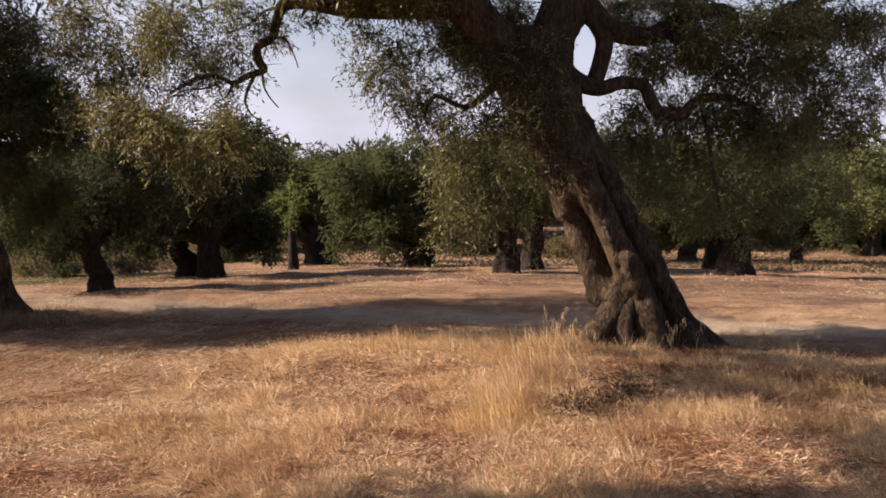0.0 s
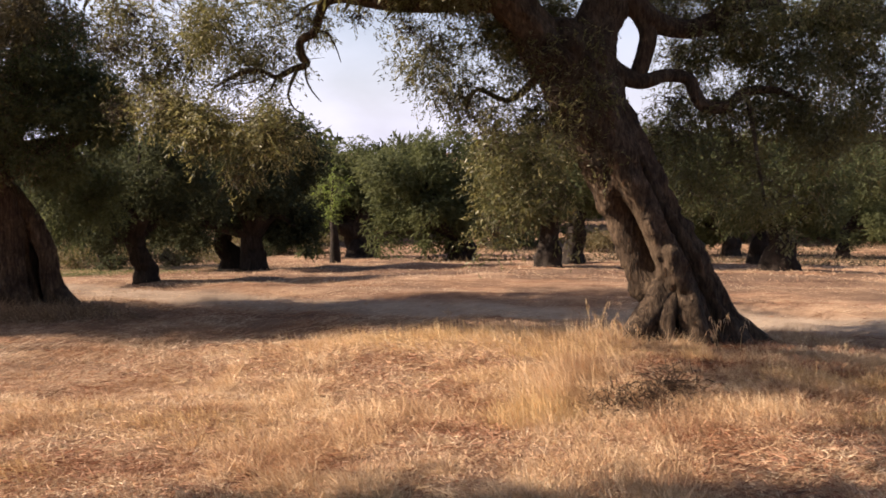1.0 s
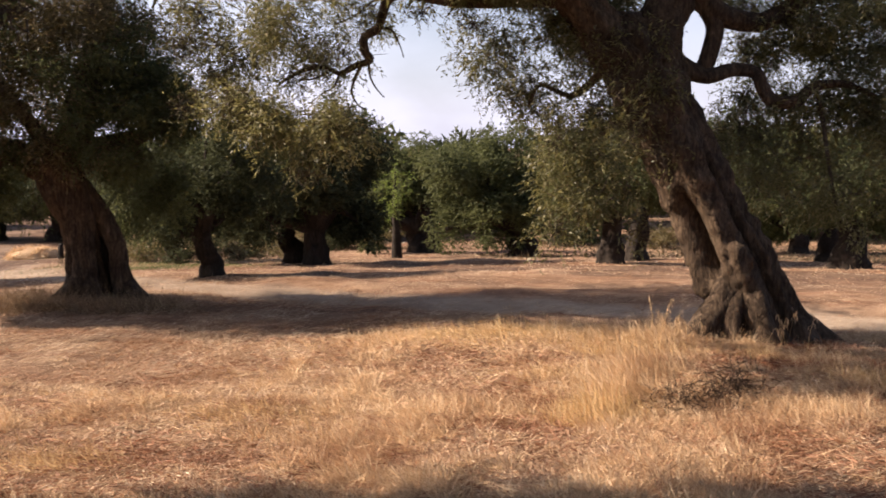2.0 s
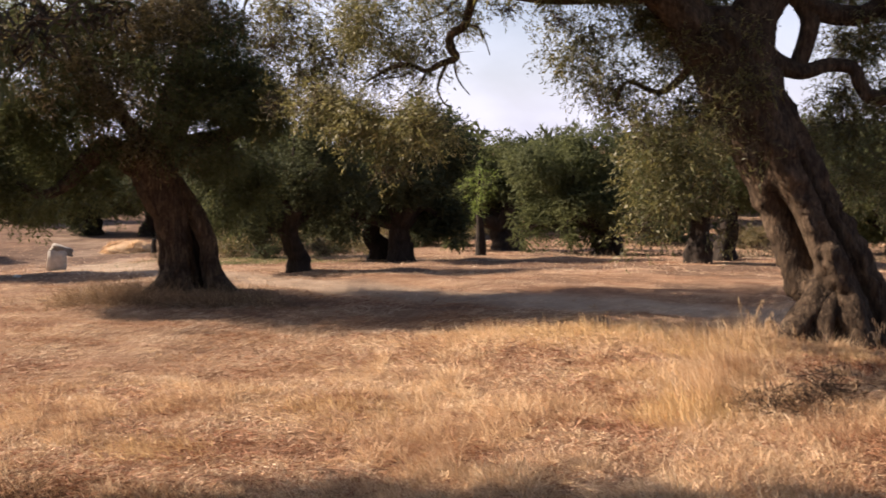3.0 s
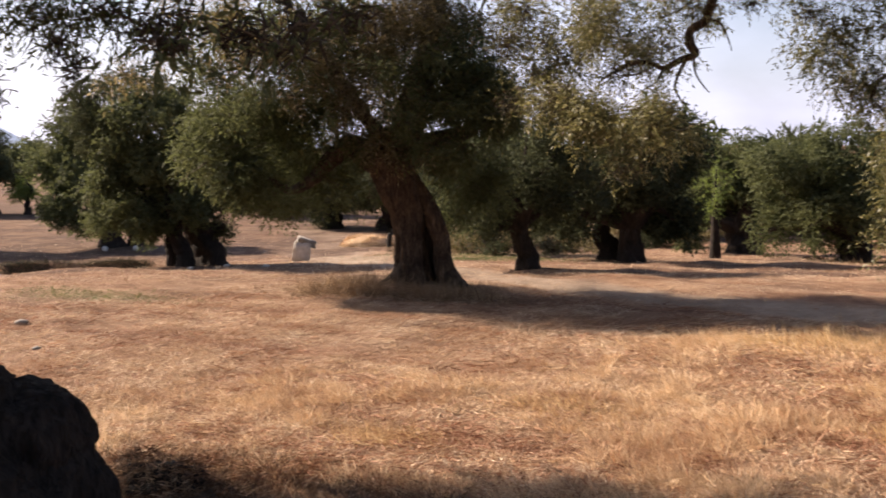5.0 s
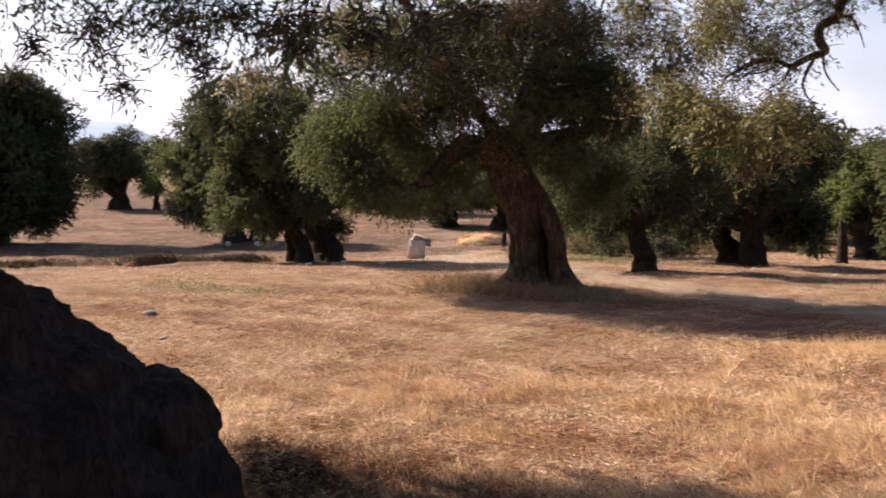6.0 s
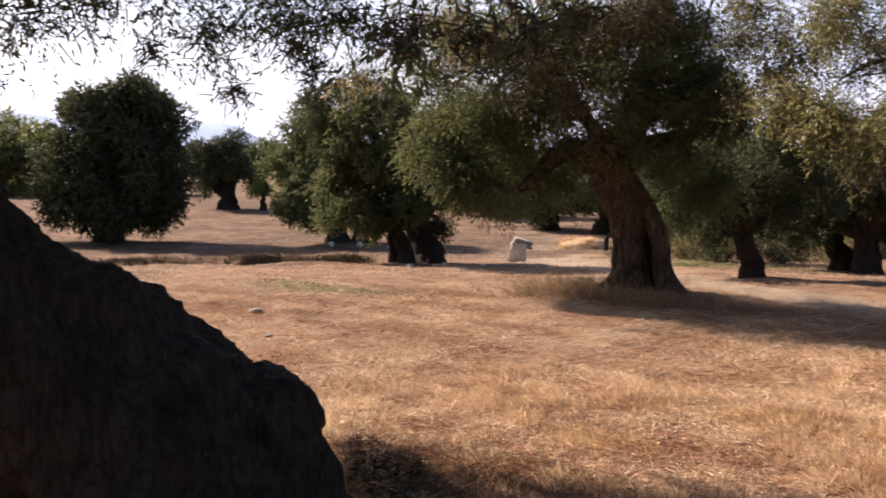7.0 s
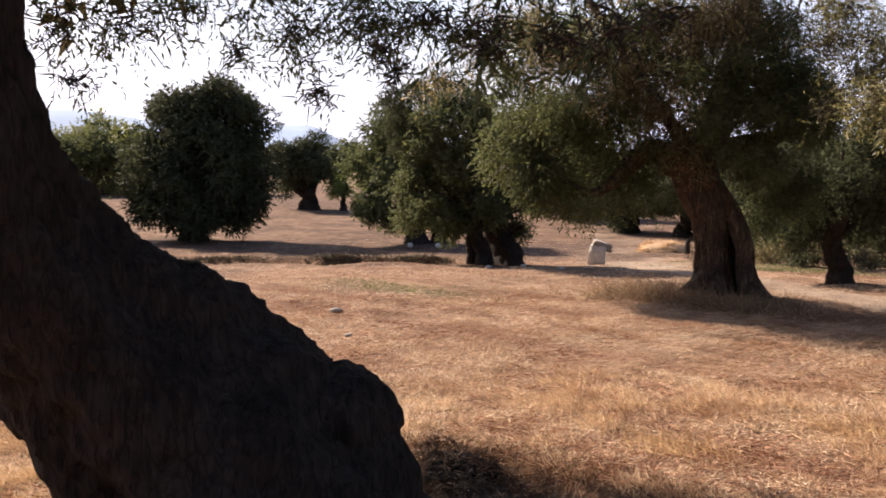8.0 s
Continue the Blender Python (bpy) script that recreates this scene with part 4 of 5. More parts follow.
# ---- the near dark olive tree ----
E_BASE = (-3.84, 3.03, 0.00)
E_TRUNK = [(-3.84, 3.18, -0.2, 0.679), (-3.90, 3.09, 0.13, 0.739), (-4.01, 2.90, 0.48, 0.750), (-4.12, 2.64, 0.82, 0.643), (-4.19, 2.36, 1.14, 0.493), (-4.22, 2.11, 1.44, 0.408), (-4.22, 1.94, 1.72, 0.351), (-4.13, 1.8, 2.03, 0.293), (-4.1, 1.73, 2.31, 0.275), (-4.06, 1.67, 2.6, 0.262), (-4.01, 1.62, 2.92, 0.23)]
E_BURLS = [(-4.39, 2.20, 0.88, 0.2), (-3.98, 2.69, 1.25, 0.241), (-3.58, 3.28, 0.66, 0.31), (-3.85, 2.96, 0.97, 0.222)]
E_OVER = [(-4.06, 1.68, 2.69, 0.193), (-3.83, 1.77, 2.94, 0.146), (-3.45, 1.86, 3.07, 0.109), (-3.14, 2, 3.15, 0.081), (-2.83, 2.14, 3.18, 0.056), (-2.44, 2.33, 3.16, 0.036), (-2.07, 2.5, 3.04, 0.021)]
E_OUT = [(-4.05, 1.65, 2.85, 0.169), (-4.35, 2.03, 3.23, 0.142), (-4.76, 2.66, 3.6, 0.124), (-4.95, 3.45, 3.84, 0.107), (-4.85, 4.33, 3.9, 0.077), (-4.63, 5.03, 3.76, 0.045)]
E_BACK = [(-4, 1.62, 2.88, 0.188), (-4.01, 1.39, 3.16, 0.158), (-4.03, 1.13, 3.37, 0.112), (-4.17, 0.91, 3.58, 0.072)]
E_CROWN_FRONT = [(-4.85, 2.58, 2.6, 0.24, 0.28, 0.6), (-4.84, 2.99, 2.66, 0.3, 0.21, 0.75), (-4.58, 2.51, 2.32, 0.19, 0.11, 0.4), (-4.77, 3.33, 2.78, 0.22, 0.14, 0.7), (-4.32, 3.29, 2.51, 0.12, 0.15, 0.8), (-4.18, 3.55, 2.61, 0.27, 0.25, 1.1), (-4.06, 3.62, 2.31, 0.18, 0.13, 0.7), (-3.94, 3.9, 2.65, 0.24, 0.24, 1.1), (-3.55, 3.66, 2.38, 0.14, 0.13, 0.8), (-3.42, 3.81, 2.66, 0.2, 0.17, 1.1), (-4.69, 2.74, 2.77, 0.51, 0.17, 0.6), (-4.33, 3.45, 2.82, 0.45, 0.15, 0.7), (-3.85, 3.72, 2.77, 0.44, 0.18, 0.9), (-5.18, 2.54, 2.42, 0.09, 0.21, 0.6), (-3.55, 3.84, 2.65, 0.21, 0.15, 0.7), (-3.68, 3.72, 2.5, 0.15, 0.12, 0.7), (-3.49, 4.03, 2.57, 0.18, 0.13, 0.7)]
E_CROWN_NEAR = [(-2.12, 2.64, 2.4, 0.19, 0.11, 1), (-1.89, 2.69, 2.35, 0.16, 0.13, 1), (-1.52, 2.35, 2.31, 0.14, 0.12, 0.8), (-1.74, 3.11, 2.45, 0.17, 0.1, 0.8), (-1.46, 1.73, 2.22, 0.06, 0.03, 0.8), (-1.91, 2.72, 2.66, 0.51, 0.14, 1), (-2.39, 2.85, 2.43, 0.15, 0.08, 0.6)]


def near_tree():
    t = tree_root(E_BASE, "massive dark olive tree leaning over with a swollen knotted base")
    # the trunk's unlit side is put into its darker bark colour
    trunk = part("trunk", tube_mesh("trunk", E_TRUNK, E_BASE, BARK_SHADED_DARK, 150, 14, 0.1, 5, [(2.2, 0.3, 0.15, 0.1, 0.4)], roots=0.12, lumps=3.2, rough=0.022), t, "thick rough trunk, its backlit shade put into dark bark")
    for k, (x, y, z, r) in enumerate(E_BURLS):
        bm = bmesh.new()
        bmesh.ops.create_icosphere(bm, subdivisions=5, radius=r)
        for v in bm.verts:
            v.co *= 1 + 0.13 * noise.fractal(v.co * 4 + Vector((k * 7, 0, 0)), 0.8, 2.0, 4) + 0.05 * noise.fractal(v.co * 18, 0.7, 2.0, 3)
            v.co += Vector((x, y, z)) - Vector(E_BASE)
        me = bpy.data.meshes.new("burl")
        bm.to_mesh(me)
        bm.free()
        me.polygons.foreach_set("use_smooth", np.ones(len(me.polygons), bool))
        me.materials.append(BARK_SHADED_DARK)
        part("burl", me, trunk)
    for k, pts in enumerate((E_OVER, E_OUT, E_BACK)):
        part("limb", tube_mesh("limb", pts, E_BASE, BARK_SHADED_DARK, 16, 6, 0.14, 80 + k), t)
    # leaf colour darker than LEAF stands in for the backlit shade here
    for k, (cl, dens) in enumerate(((E_CROWN_FRONT, 7600), (E_CROWN_NEAR, 7500))):
        tagged(part("crown", crown_mesh("crown", cl, E_BASE, LEAF_MID, 90 + k, dens, (0.042, 0.04)[k], lobes=13, droop=0.4, shell=0.6, slim=0.3), t), kind="stuff")
        tagged(part("brushwood", twig_mesh("brushwood", cl, E_BASE, TWIG, 97 + k, 70), t), kind="stuff")
    # unseen crown over and behind the camera's place, set to shade trunk, leaves and near ground
    top = [(-3.6, 2.2, 4.6, 1.6, 0.8, 2.0), (-2.2, 3.4, 4.5, 1.3, 0.6, 2.0), (-4.6, 4.2, 4.8, 1.4, 0.8, 2.0), (-5.4, 1.6, 4.8, 1.5, 0.9, 2.0),
           (-3.2, 0.6, 5.2, 1.5, 0.8, 2.0), (-2.4, 4.8, 4.6, 1.1, 0.6, 2.0), (-1.6, 2.0, 4.9, 1.0, 0.5, 2.0),
           (-8.0, 3.2, 4.6, 1.3, 0.8, 1.2), (-9.4, 3.8, 4.9, 1.3, 0.8, 0.7), (-6.6, 3.6, 4.3, 1.1, 0.7, 1.2), (-9.2, 2.4, 4.4, 1.2, 0.8, 1.2), (-6.6, 2.4, 4.6, 1.2, 0.8, 1.2)]
    fringe = [(-8.0, 4.7, 4.7, 1.0, 0.7, 0.6), (-6.6, 4.9, 4.8, 0.9, 0.6, 1.0), (-5.2, 4.9, 4.9, 0.9, 0.6, 1.0), (-9.2, 4.2, 4.7, 1.0, 0.7, 0.35), (-3.7, 6.2, 4.9, 0.9, 0.4, 0.9), (-8.4, 5.2, 4.8, 0.8, 0.5, 0.7), (-7.2, 5.3, 4.8, 0.7, 0.5, 0.6), (-5.9, 5.3, 4.9, 0.7, 0.5, 0.7), (-4.9, 5.5, 4.9, 0.6, 0.4, 0.6)]
    tagged(part("crown", crown_mesh("crown", top, E_BASE, LEAF, 95, 800, 0.19, False), t), kind="stuff")
    tagged(part("crown", crown_mesh("crown", fringe, E_BASE, LEAF_MID, 96, 1750, 0.12, False, 16, tight=0.8, spread=(0.15, 1.0)), t), kind="stuff")


near_tree()

# ---- the trees of the grove ----


def grove_tree(base, radius, clumps, dens=1.0, tint="dark", label="olive tree with a dense dark crown in the grove", leaf=0.075, limit=38000):
    base = (base[0], base[1], float(ground_height(base[0], base[1])))
    seed = int(abs(base[0] * 37 + base[1] * 91)) % 9973
    rng = np.random.RandomState(seed)
    t = tree_root(base, label)
    b = np.array(base)
    mid = np.mean([c[:3] for c in clumps], axis=0)
    low = min(c[2] - c[4] for c in clumps)
    fork = b + (mid - b) * np.array([0.18, 0.18, 0]) + np.array([rng.normal() * 0.08, rng.normal() * 0.08, max(0.9, (low - b[2]) + 0.35)])
    pts = [(b[0], b[1], b[2] - 0.2, radius * 1.4), (b[0], b[1], b[2] + 0.06, radius * 1.12), (b[0], b[1], b[2] + 0.26, radius * 1.02)]
    for u in (0.45, 0.7, 1.0):
        q = b + (fork - b) * u + rng.normal(size=3) * radius * 0.2 * np.array([1, 1, 0])
        pts.append((*q, radius * (1.0 - 0.25 * u)))
    # trunk and limbs take the bark copy darkened for canopy shade
    part("trunk", tube_mesh("trunk", pts, base, BARK_SHADED_DARK, 24, 5, 0.2, seed, roots=0.25, rough=0.02), t)
    for k, c in enumerate(clumps):
        e = np.array(c[:3])
        m1 = fork + (e - fork) * 0.5 + rng.normal(size=3) * 0.18
        lp = [(*(fork - np.array([0, 0, radius * 0.6])), radius * 0.62), (*m1, radius * 0.36), (*e, radius * 0.12)]
        part("limb", tube_mesh("limb", lp, base, BARK_SHADED_DARK, 8, 4, 0.14, seed + k), t)
    # tint dark carries the crowns' mutual shade in its leaf colour
    mat = {"dark": LEAF_SHADED, "mid": LEAF_MID, "bright": LEAF_BRIGHT, "plain": LEAF, "young": LEAF_YOUNG}[tint]
    d = math.hypot(base[0], base[1])
    size = leaf * (0.68 if d < 38 else 1.4)
    bulk = sum(4.19 * c[3] * c[3] * c[4] for c in clumps) * dens
    wanted, limit = 5200 * bulk * (0.085 / size) ** 2, limit * 1.05
    if wanted > limit:
        size *= math.sqrt(wanted / limit)
        wanted = limit
    size, four = size * 0.8, False
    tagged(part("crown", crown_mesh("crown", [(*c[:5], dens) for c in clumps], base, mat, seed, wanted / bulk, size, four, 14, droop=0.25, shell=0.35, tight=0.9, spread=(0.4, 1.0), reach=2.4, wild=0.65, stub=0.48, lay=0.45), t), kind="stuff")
    return t


grove_tree((-5.67, 16.49, -0.14), 0.178, [(-5.36, 16.37, 1.62, 0.77, 0.63), (-5.56, 16.65, 0.97, 0.69, 0.59), (-4.99, 17.18, 1.2, 0.55, 0.7), (-6.08, 16.36, 1.43, 0.54, 0.54), (-6.74, 16.4, 1.32, 0.55, 0.6), (-6.25, 16.09, 0.8, 0.54, 0.39), (-6.95, 16.13, 0.84, 0.4, 0.4), (-5.87, 16.96, 2.16, 0.55, 0.42), (-5.13, 16.78, 2.15, 0.59, 0.44)], limit=50000)
grove_tree((-4.84, 20.78, -0.42), 0.253, [(-5.62, 20.2, 1.54, 0.94, 1.06), (-5.09, 20.97, 2.12, 1.08, 0.84), (-4.38, 21.67, 1.99, 0.86, 0.86), (-4.65, 20.68, 1.25, 1.19, 0.8), (-6.3, 20.69, 0.5, 0.6, 0.55), (-3.97, 20.88, 0.46, 0.59, 0.71), (-4.22, 21.39, 0.63, 0.68, 0.74), (-6.25, 20.68, 0.7, 0.61, 0.55)], limit=80000)
grove_tree((-5.49, 21.38, -0.48), 0.224, [(-5.61, 21.08, 1.15, 0.74, 0.66), (-6.49, 20.9, 1.52, 0.6, 0.6), (-6.9, 21.2, 0.8, 0.6, 0.5)], dens=0.9)
grove_tree((-9.1, 23.6, -0.4), 0.15, [(-8.82, 22.74, 1.28, 0.87, 0.81), (-9.74, 22.85, 0.61, 0.75, 0.58), (-8.35, 23.32, 0.55, 0.64, 0.58), (-10.21, 23.55, 1.3, 0.81, 0.7)], limit=35000)
grove_tree((-3.54, 29.05, -1.04), 0.420, [(-3.85, 28.67, 1.35, 0.95, 0.95), (-3.3, 29.36, 1.01, 0.81, 1.13), (-4.35, 29.37, 0.65, 0.8, 0.8), (-5.06, 28.39, 0.07, 0.8, 0.96), (-4.7, 29.07, 1.34, 0.73, 0.81)], tint='mid')
grove_tree((-0.57, 25.63, -0.78), 0.349, [(-1.75, 25.29, 1.59, 1.07, 0.85), (-0.63, 25.84, 1.57, 1.02, 0.87), (-2.26, 26.14, 0.84, 0.74, 0.89), (-0.91, 25.46, 0.57, 1.15, 0.79), (-2.62, 25.82, -0.09, 0.51, 0.51), (-1.64, 25.4, -0.07, 0.58, 0.43)], tint='mid', limit=60000)
grove_tree((1.32, 20.43, -0.35), 0.23, [(0.98, 20.07, 1.53, 1.02, 0.75), (1.35, 20.52, 1.05, 0.81, 0.45), (0.4, 20.3, 1.0, 0.5, 0.4), (2.2, 20.6, 1.6, 1.0, 0.8)], tint='mid')
grove_tree((1.98, 22.37, -0.51), 0.22, [(2.2, 22.03, 1.5, 0.99, 0.8), (2.56, 22.47, 1.0, 0.7, 0.5), (3.0, 22.4, 1.7, 1.0, 0.85)], tint='mid')
grove_tree((5.62, 19.24, -0.31), 0.29, [(5.39, 18.85, 1.43, 1.06, 0.85), (4.88, 19.35, 1.1, 0.66, 0.55), (6.45, 19.72, 1.0, 0.78, 0.6), (5.47, 19.09, 1.0, 0.86, 0.45), (3.95, 19.35, 1.4, 0.65, 0.5)], tint='mid')
grove_tree((6.23, 22.98, -0.63), 0.209, [(5.99, 22.73, 0.93, 0.77, 0.77)])
grove_tree((7.10, 29.03, -1.08), 0.231, [(5.76, 28.64, 0.98, 1.13, 0.81), (6.87, 29.23, 1.12, 1.15, 0.99), (6.47, 29.62, -0.06, 1.01, 0.67)], tint='mid')
grove_tree((9.99, 28.21, -1.08), 0.160, [(10.31, 27.85, 1.13, 1.1, 0.94), (10.19, 28.31, 0, 0.96, 0.72), (11.27, 28.64, 0.13, 0.65, 0.65)], dens=0.8, tint='mid')
grove_tree((13.70, 31.76, -1.20), 0.252, [(13.45, 31.34, 1.18, 1.24, 1.15), (12.91, 31.89, 0.28, 0.9, 0.9), (14.96, 32.43, 0.23, 1.1, 1.1)], tint='bright')
grove_tree((-12.59, 15.87, -0.33), 0.161, [(-13.04, 15.23, 2.4, 0.9, 0.9), (-12.7, 16.08, 2.07, 0.92, 1.03), (-13.75, 15.53, 1.25, 0.7, 0.53), (-12.76, 15.61, 1.16, 0.91, 0.91), (-13.84, 15.29, 1.72, 0.69, 0.69)], tint='mid', limit=60000)
grove_tree((-12.68, 16.82, -0.39), 0.310, [(-12.52, 16.62, 1.26, 0.82, 0.94), (-12.56, 17.24, 2.07, 0.72, 0.72), (-12.74, 17.12, 0.16, 0.42, 0.48), (-14.08, 15.07, 2.91, 0.52, 0.52), (-13.67, 15.44, 3.23, 0.47, 0.35), (-13.31, 15.88, 3.09, 0.53, 0.41), (-13.85, 15.14, 2.27, 0.52, 0.46), (-13.03, 16.24, 2.82, 0.41, 0.41)], limit=60000)
grove_tree((-12.93, 15.93, -0.35), 0.105, [(-13.36, 15.27, 0.79, 0.66, 0.52), (-13.88, 15.24, 0.56, 0.47, 0.4), (-13.41, 15.95, 0.6, 0.47, 0.47)], tint='mid', limit=14000, label='small olive with light green low shoots beside another')
grove_tree((-22.93, 25.26, -1.20), 0.348, [(-23.68, 24.11, 0.78, 1.14, 1.42), (-23.83, 24.95, 2.29, 1.16, 1.16), (-23.72, 25.68, 1.32, 1.18, 1.37), (-23.96, 24.25, -0.19, 0.77, 0.58)], tint='mid', limit=45000)
grove_tree((-22.60, 26.14, -1.20), 0.235, [(-22.53, 25.82, -0.11, 0.77, 0.62), (-23.3, 25.66, -0.33, 0.68, 0.55)], dens=1.2)
grove_tree((-29.62, 21.05, -1.20), 0.479, [(-29.99, 20.36, 2.56, 1.27, 1.22), (-29, 21.41, 3.02, 1.34, 1.09), (-28.65, 22.36, 2.38, 1.1, 1.18), (-29.86, 19.83, 1.3, 1.16, 1.33), (-28.73, 20.59, 1.4, 1.49, 1.44), (-28.43, 22.15, 1.09, 1.18, 1.34), (-29.85, 19.86, 0.17, 1.09, 0.88), (-28.88, 20.72, 0.04, 1.44, 0.82), (-28.38, 22.22, 0.06, 1.02, 0.73), (-29.08, 21.97, 3.57, 0.98, 0.7), (-29.3, 21.0, 2.2, 1.3, 1.2), (-28.9, 21.3, 0.7, 1.3, 0.9), (-29.0, 21.75, 3.75, 0.95, 0.7), (-28.7, 22.5, 3.05, 0.9, 0.75), (-29.6, 20.6, 3.35, 0.8, 0.6)], limit=130000, label='round dense dark olive tree on the dry field')
grove_tree((-40.30, 36.04, -1.20), 0.454, [(-40, 35.48, 1.4, 1.73, 1.34), (-41.28, 35.4, 0.33, 1.06, 0.91), (-39.99, 37.08, 0.48, 0.85, 0.98)], label='small round olive tree standing alone far off')
grove_tree((-34.47, 18.71, -1.20), 0.415, [(-34.07, 18.59, 1.55, 1.22, 1.12), (-35.4, 18.18, 0.82, 1.24, 1.24), (-33.85, 20.16, 2.02, 0.75, 0.92), (-33.17, 19.89, 1.24, 0.74, 0.87)], tint='mid', limit=25000)
grove_tree((-37.94, 36.27, -1.20), 0.147, [(-37.88, 36.15, 0.45, 0.59, 0.76), (-38.19, 36.2, -0.06, 0.47, 0.53)], tint='young', limit=3000, label='small yellow-green tree far off in the grove')
grove_tree((-19.95, 34.50, -1.20), 0.356, [(-19.81, 33.98, 0.12, 1.31, 0.87), (-19.11, 34.97, 0.3, 1.33, 0.89), (-21.08, 34.84, 0.28, 1.13, 0.9)], dens=0.8)
grove_tree((-17.51, 34.10, -1.20), 0.302, [(-17.17, 33.57, 0.17, 1.48, 0.84), (-16.51, 34.64, 0.34, 1.29, 0.86)], dens=0.8)
grove_tree((-63.38, 37.49, -1.20), 0.472, [(-64.5, 35.25, 0.96, 2.32, 2.32), (-63.28, 37.96, 1.73, 2.36, 2.36), (-63.88, 38.69, -0.65, 2.4, 1.4), (-61.36, 38.93, 0.58, 1.56, 1.95)], dens=0.9, tint='bright')


def bush(x, y, w, h, tint=0):
    """A low dry bush between the trees."""
    z = float(ground_height(x, y))
    rng = np.random.RandomState(int(abs(x * 31 + y * 17)))
    t = tagged(new("bush"), ("low brown dry bush under the olive trees", "low dark green bush under the olive trees")[tint], "bush", "bushes between the trees")
    t.location = (x, y, z)
    for k in range(4):
        a = 1.6 * k + rng.rand()
        tip = (0.5 * w * math.cos(a), 0.5 * w * math.sin(a), h * 0.75)
        part("stem", tube_mesh("stem", [(0, 0, -0.05, 0.03), (tip[0] * 0.4, tip[1] * 0.4, h * 0.4, 0.02), (*tip, 0.006)], (0, 0, 0), DEAD_TWIG, 6, 3, 0.1, k), t)
    cl = [(0.55 * w * math.cos(a) * rng.rand(), 0.55 * w * math.sin(a) * rng.rand(), h * (0.3 + 0.35 * rng.rand()), 0.42 * w, 0.36 * h, 1.0) for a in (0.4, 1.7, 2.9, 4.2, 5.4)]
    tagged(part("crown", crown_mesh("crown", cl, (0, 0, 0), (LEAF_BROWN, LEAF_SHADED)[tint], 3, 2600, 0.06, False, 12, droop=0.1, stub=0.5), t), kind="stuff")


for k, (x, y, w, h) in enumerate(((-7.3, 23.3, 1.0, 0.5), (-8.3, 22.0, 0.9, 0.4), (-10.2, 24.4, 1.1, 0.55), (-6.3, 24.6, 1.0, 0.55), (-11.66, 27.85, 1.3, 0.8), (-10.34, 26.2, 1.1, 0.7), (-10.0, 27.25, 1.2, 0.9), (-9.0, 28.05, 1.2, 0.8), (-7.86, 26.2, 1.1, 0.7), (-8.0, 28.6, 1.3, 0.9), (-6.3, 30.6, 1.4, 0.9), (-5.4, 30.7, 1.2, 0.8), (-12.8, 29.2, 1.3, 0.9), (-9.6, 30.5, 1.6, 1.1), (-7.2, 31.5, 1.6, 1.1), (3.6, 31.0, 1.3, 0.7), (0.8, 32.0, 1.4, 0.9))):
    bush(x, y, w, h, 1 if k % 3 == 1 else 0)


def far_grove():
    """Rows of the grove beyond, as copies of three trees, and unseen copies behind the camera's place."""
    rng = np.random.RandomState(11)
    kinds = []
    for k in range(3):
        x, y = -30.0 + 22 * k, 44.0 + 2 * k
        z = float(ground_height(x, y))
        h = 3.3 + 0.4 * k
        cl = [(x + 1.1 * math.cos(a) * (0.8 + 0.4 * rng.rand()), y + 1.1 * math.sin(a), z + h * (0.36 + 0.16 * rng.rand()), 1.2, 1.05) for a in (0.3, 1.6, 2.9, 4.1, 5.3)]
        cl.append((x, y, z + h * 0.72, 1.3, 0.9))
        kinds.append(grove_tree((x, y, z), 0.32, cl, 0.9, "mid" if k != 1 else "dark", "olive tree of the far grove rows, repeated unseen behind the viewpoint", limit=7000))
    for ring, step in ((36, 7.0), (41, 5.6), (47, 6.0), (58, 8), (74, 10), (95, 13), (125, 8), (150, 6)):
        a = -34.0
        while a < 84:
            a += math.degrees(step / ring) * (0.85 + 0.3 * rng.rand())
            r = ring * (0.95 + 0.1 * rng.rand())
            if r > 110 and not 38 < a < 72 or 43 < a < 66 and r < 68 or 26 < a <= 43 and r < 46:
                continue
            x, y = -r * math.sin(radians(a)), r * math.cos(radians(a))
            s = 0.85 + 0.35 * rng.rand()
            m = Matrix.LocRotScale((x, y, float(ground_height(x, y)) - 0.05), Euler((0, 0, rng.rand() * 6.28)), (s, s, s * (0.9 + 0.2 * rng.rand())))
            copy_thing(kinds[rng.randint(3)], m)
    # unseen enlarged trees added behind the camera's place to block skylight
    for a in range(135, 285, 21):
        r = 13 + 4 * rng.rand()
        x, y = -r * math.sin(radians(a)), r * math.cos(radians(a))
        m = Matrix.LocRotScale((x, y, float(ground_height(x, y)) - 0.05), Euler((0, 0, rng.rand() * 6.28)), (1.5, 1.5, 1.5))
        copy_thing(kinds[rng.randint(3)], m)


far_grove()

# ---- grass ----


def field_points(rng, count, r0, r1, a0=-30, a1=75, power=1.0):
    a = np.radians(a0 + (a1 - a0) * rng.rand(count))
    r = (r0 ** power + (r1 ** power - r0 ** power) * rng.rand(count)) ** (1 / power)
    return -r * np.sin(a), r * np.cos(a)


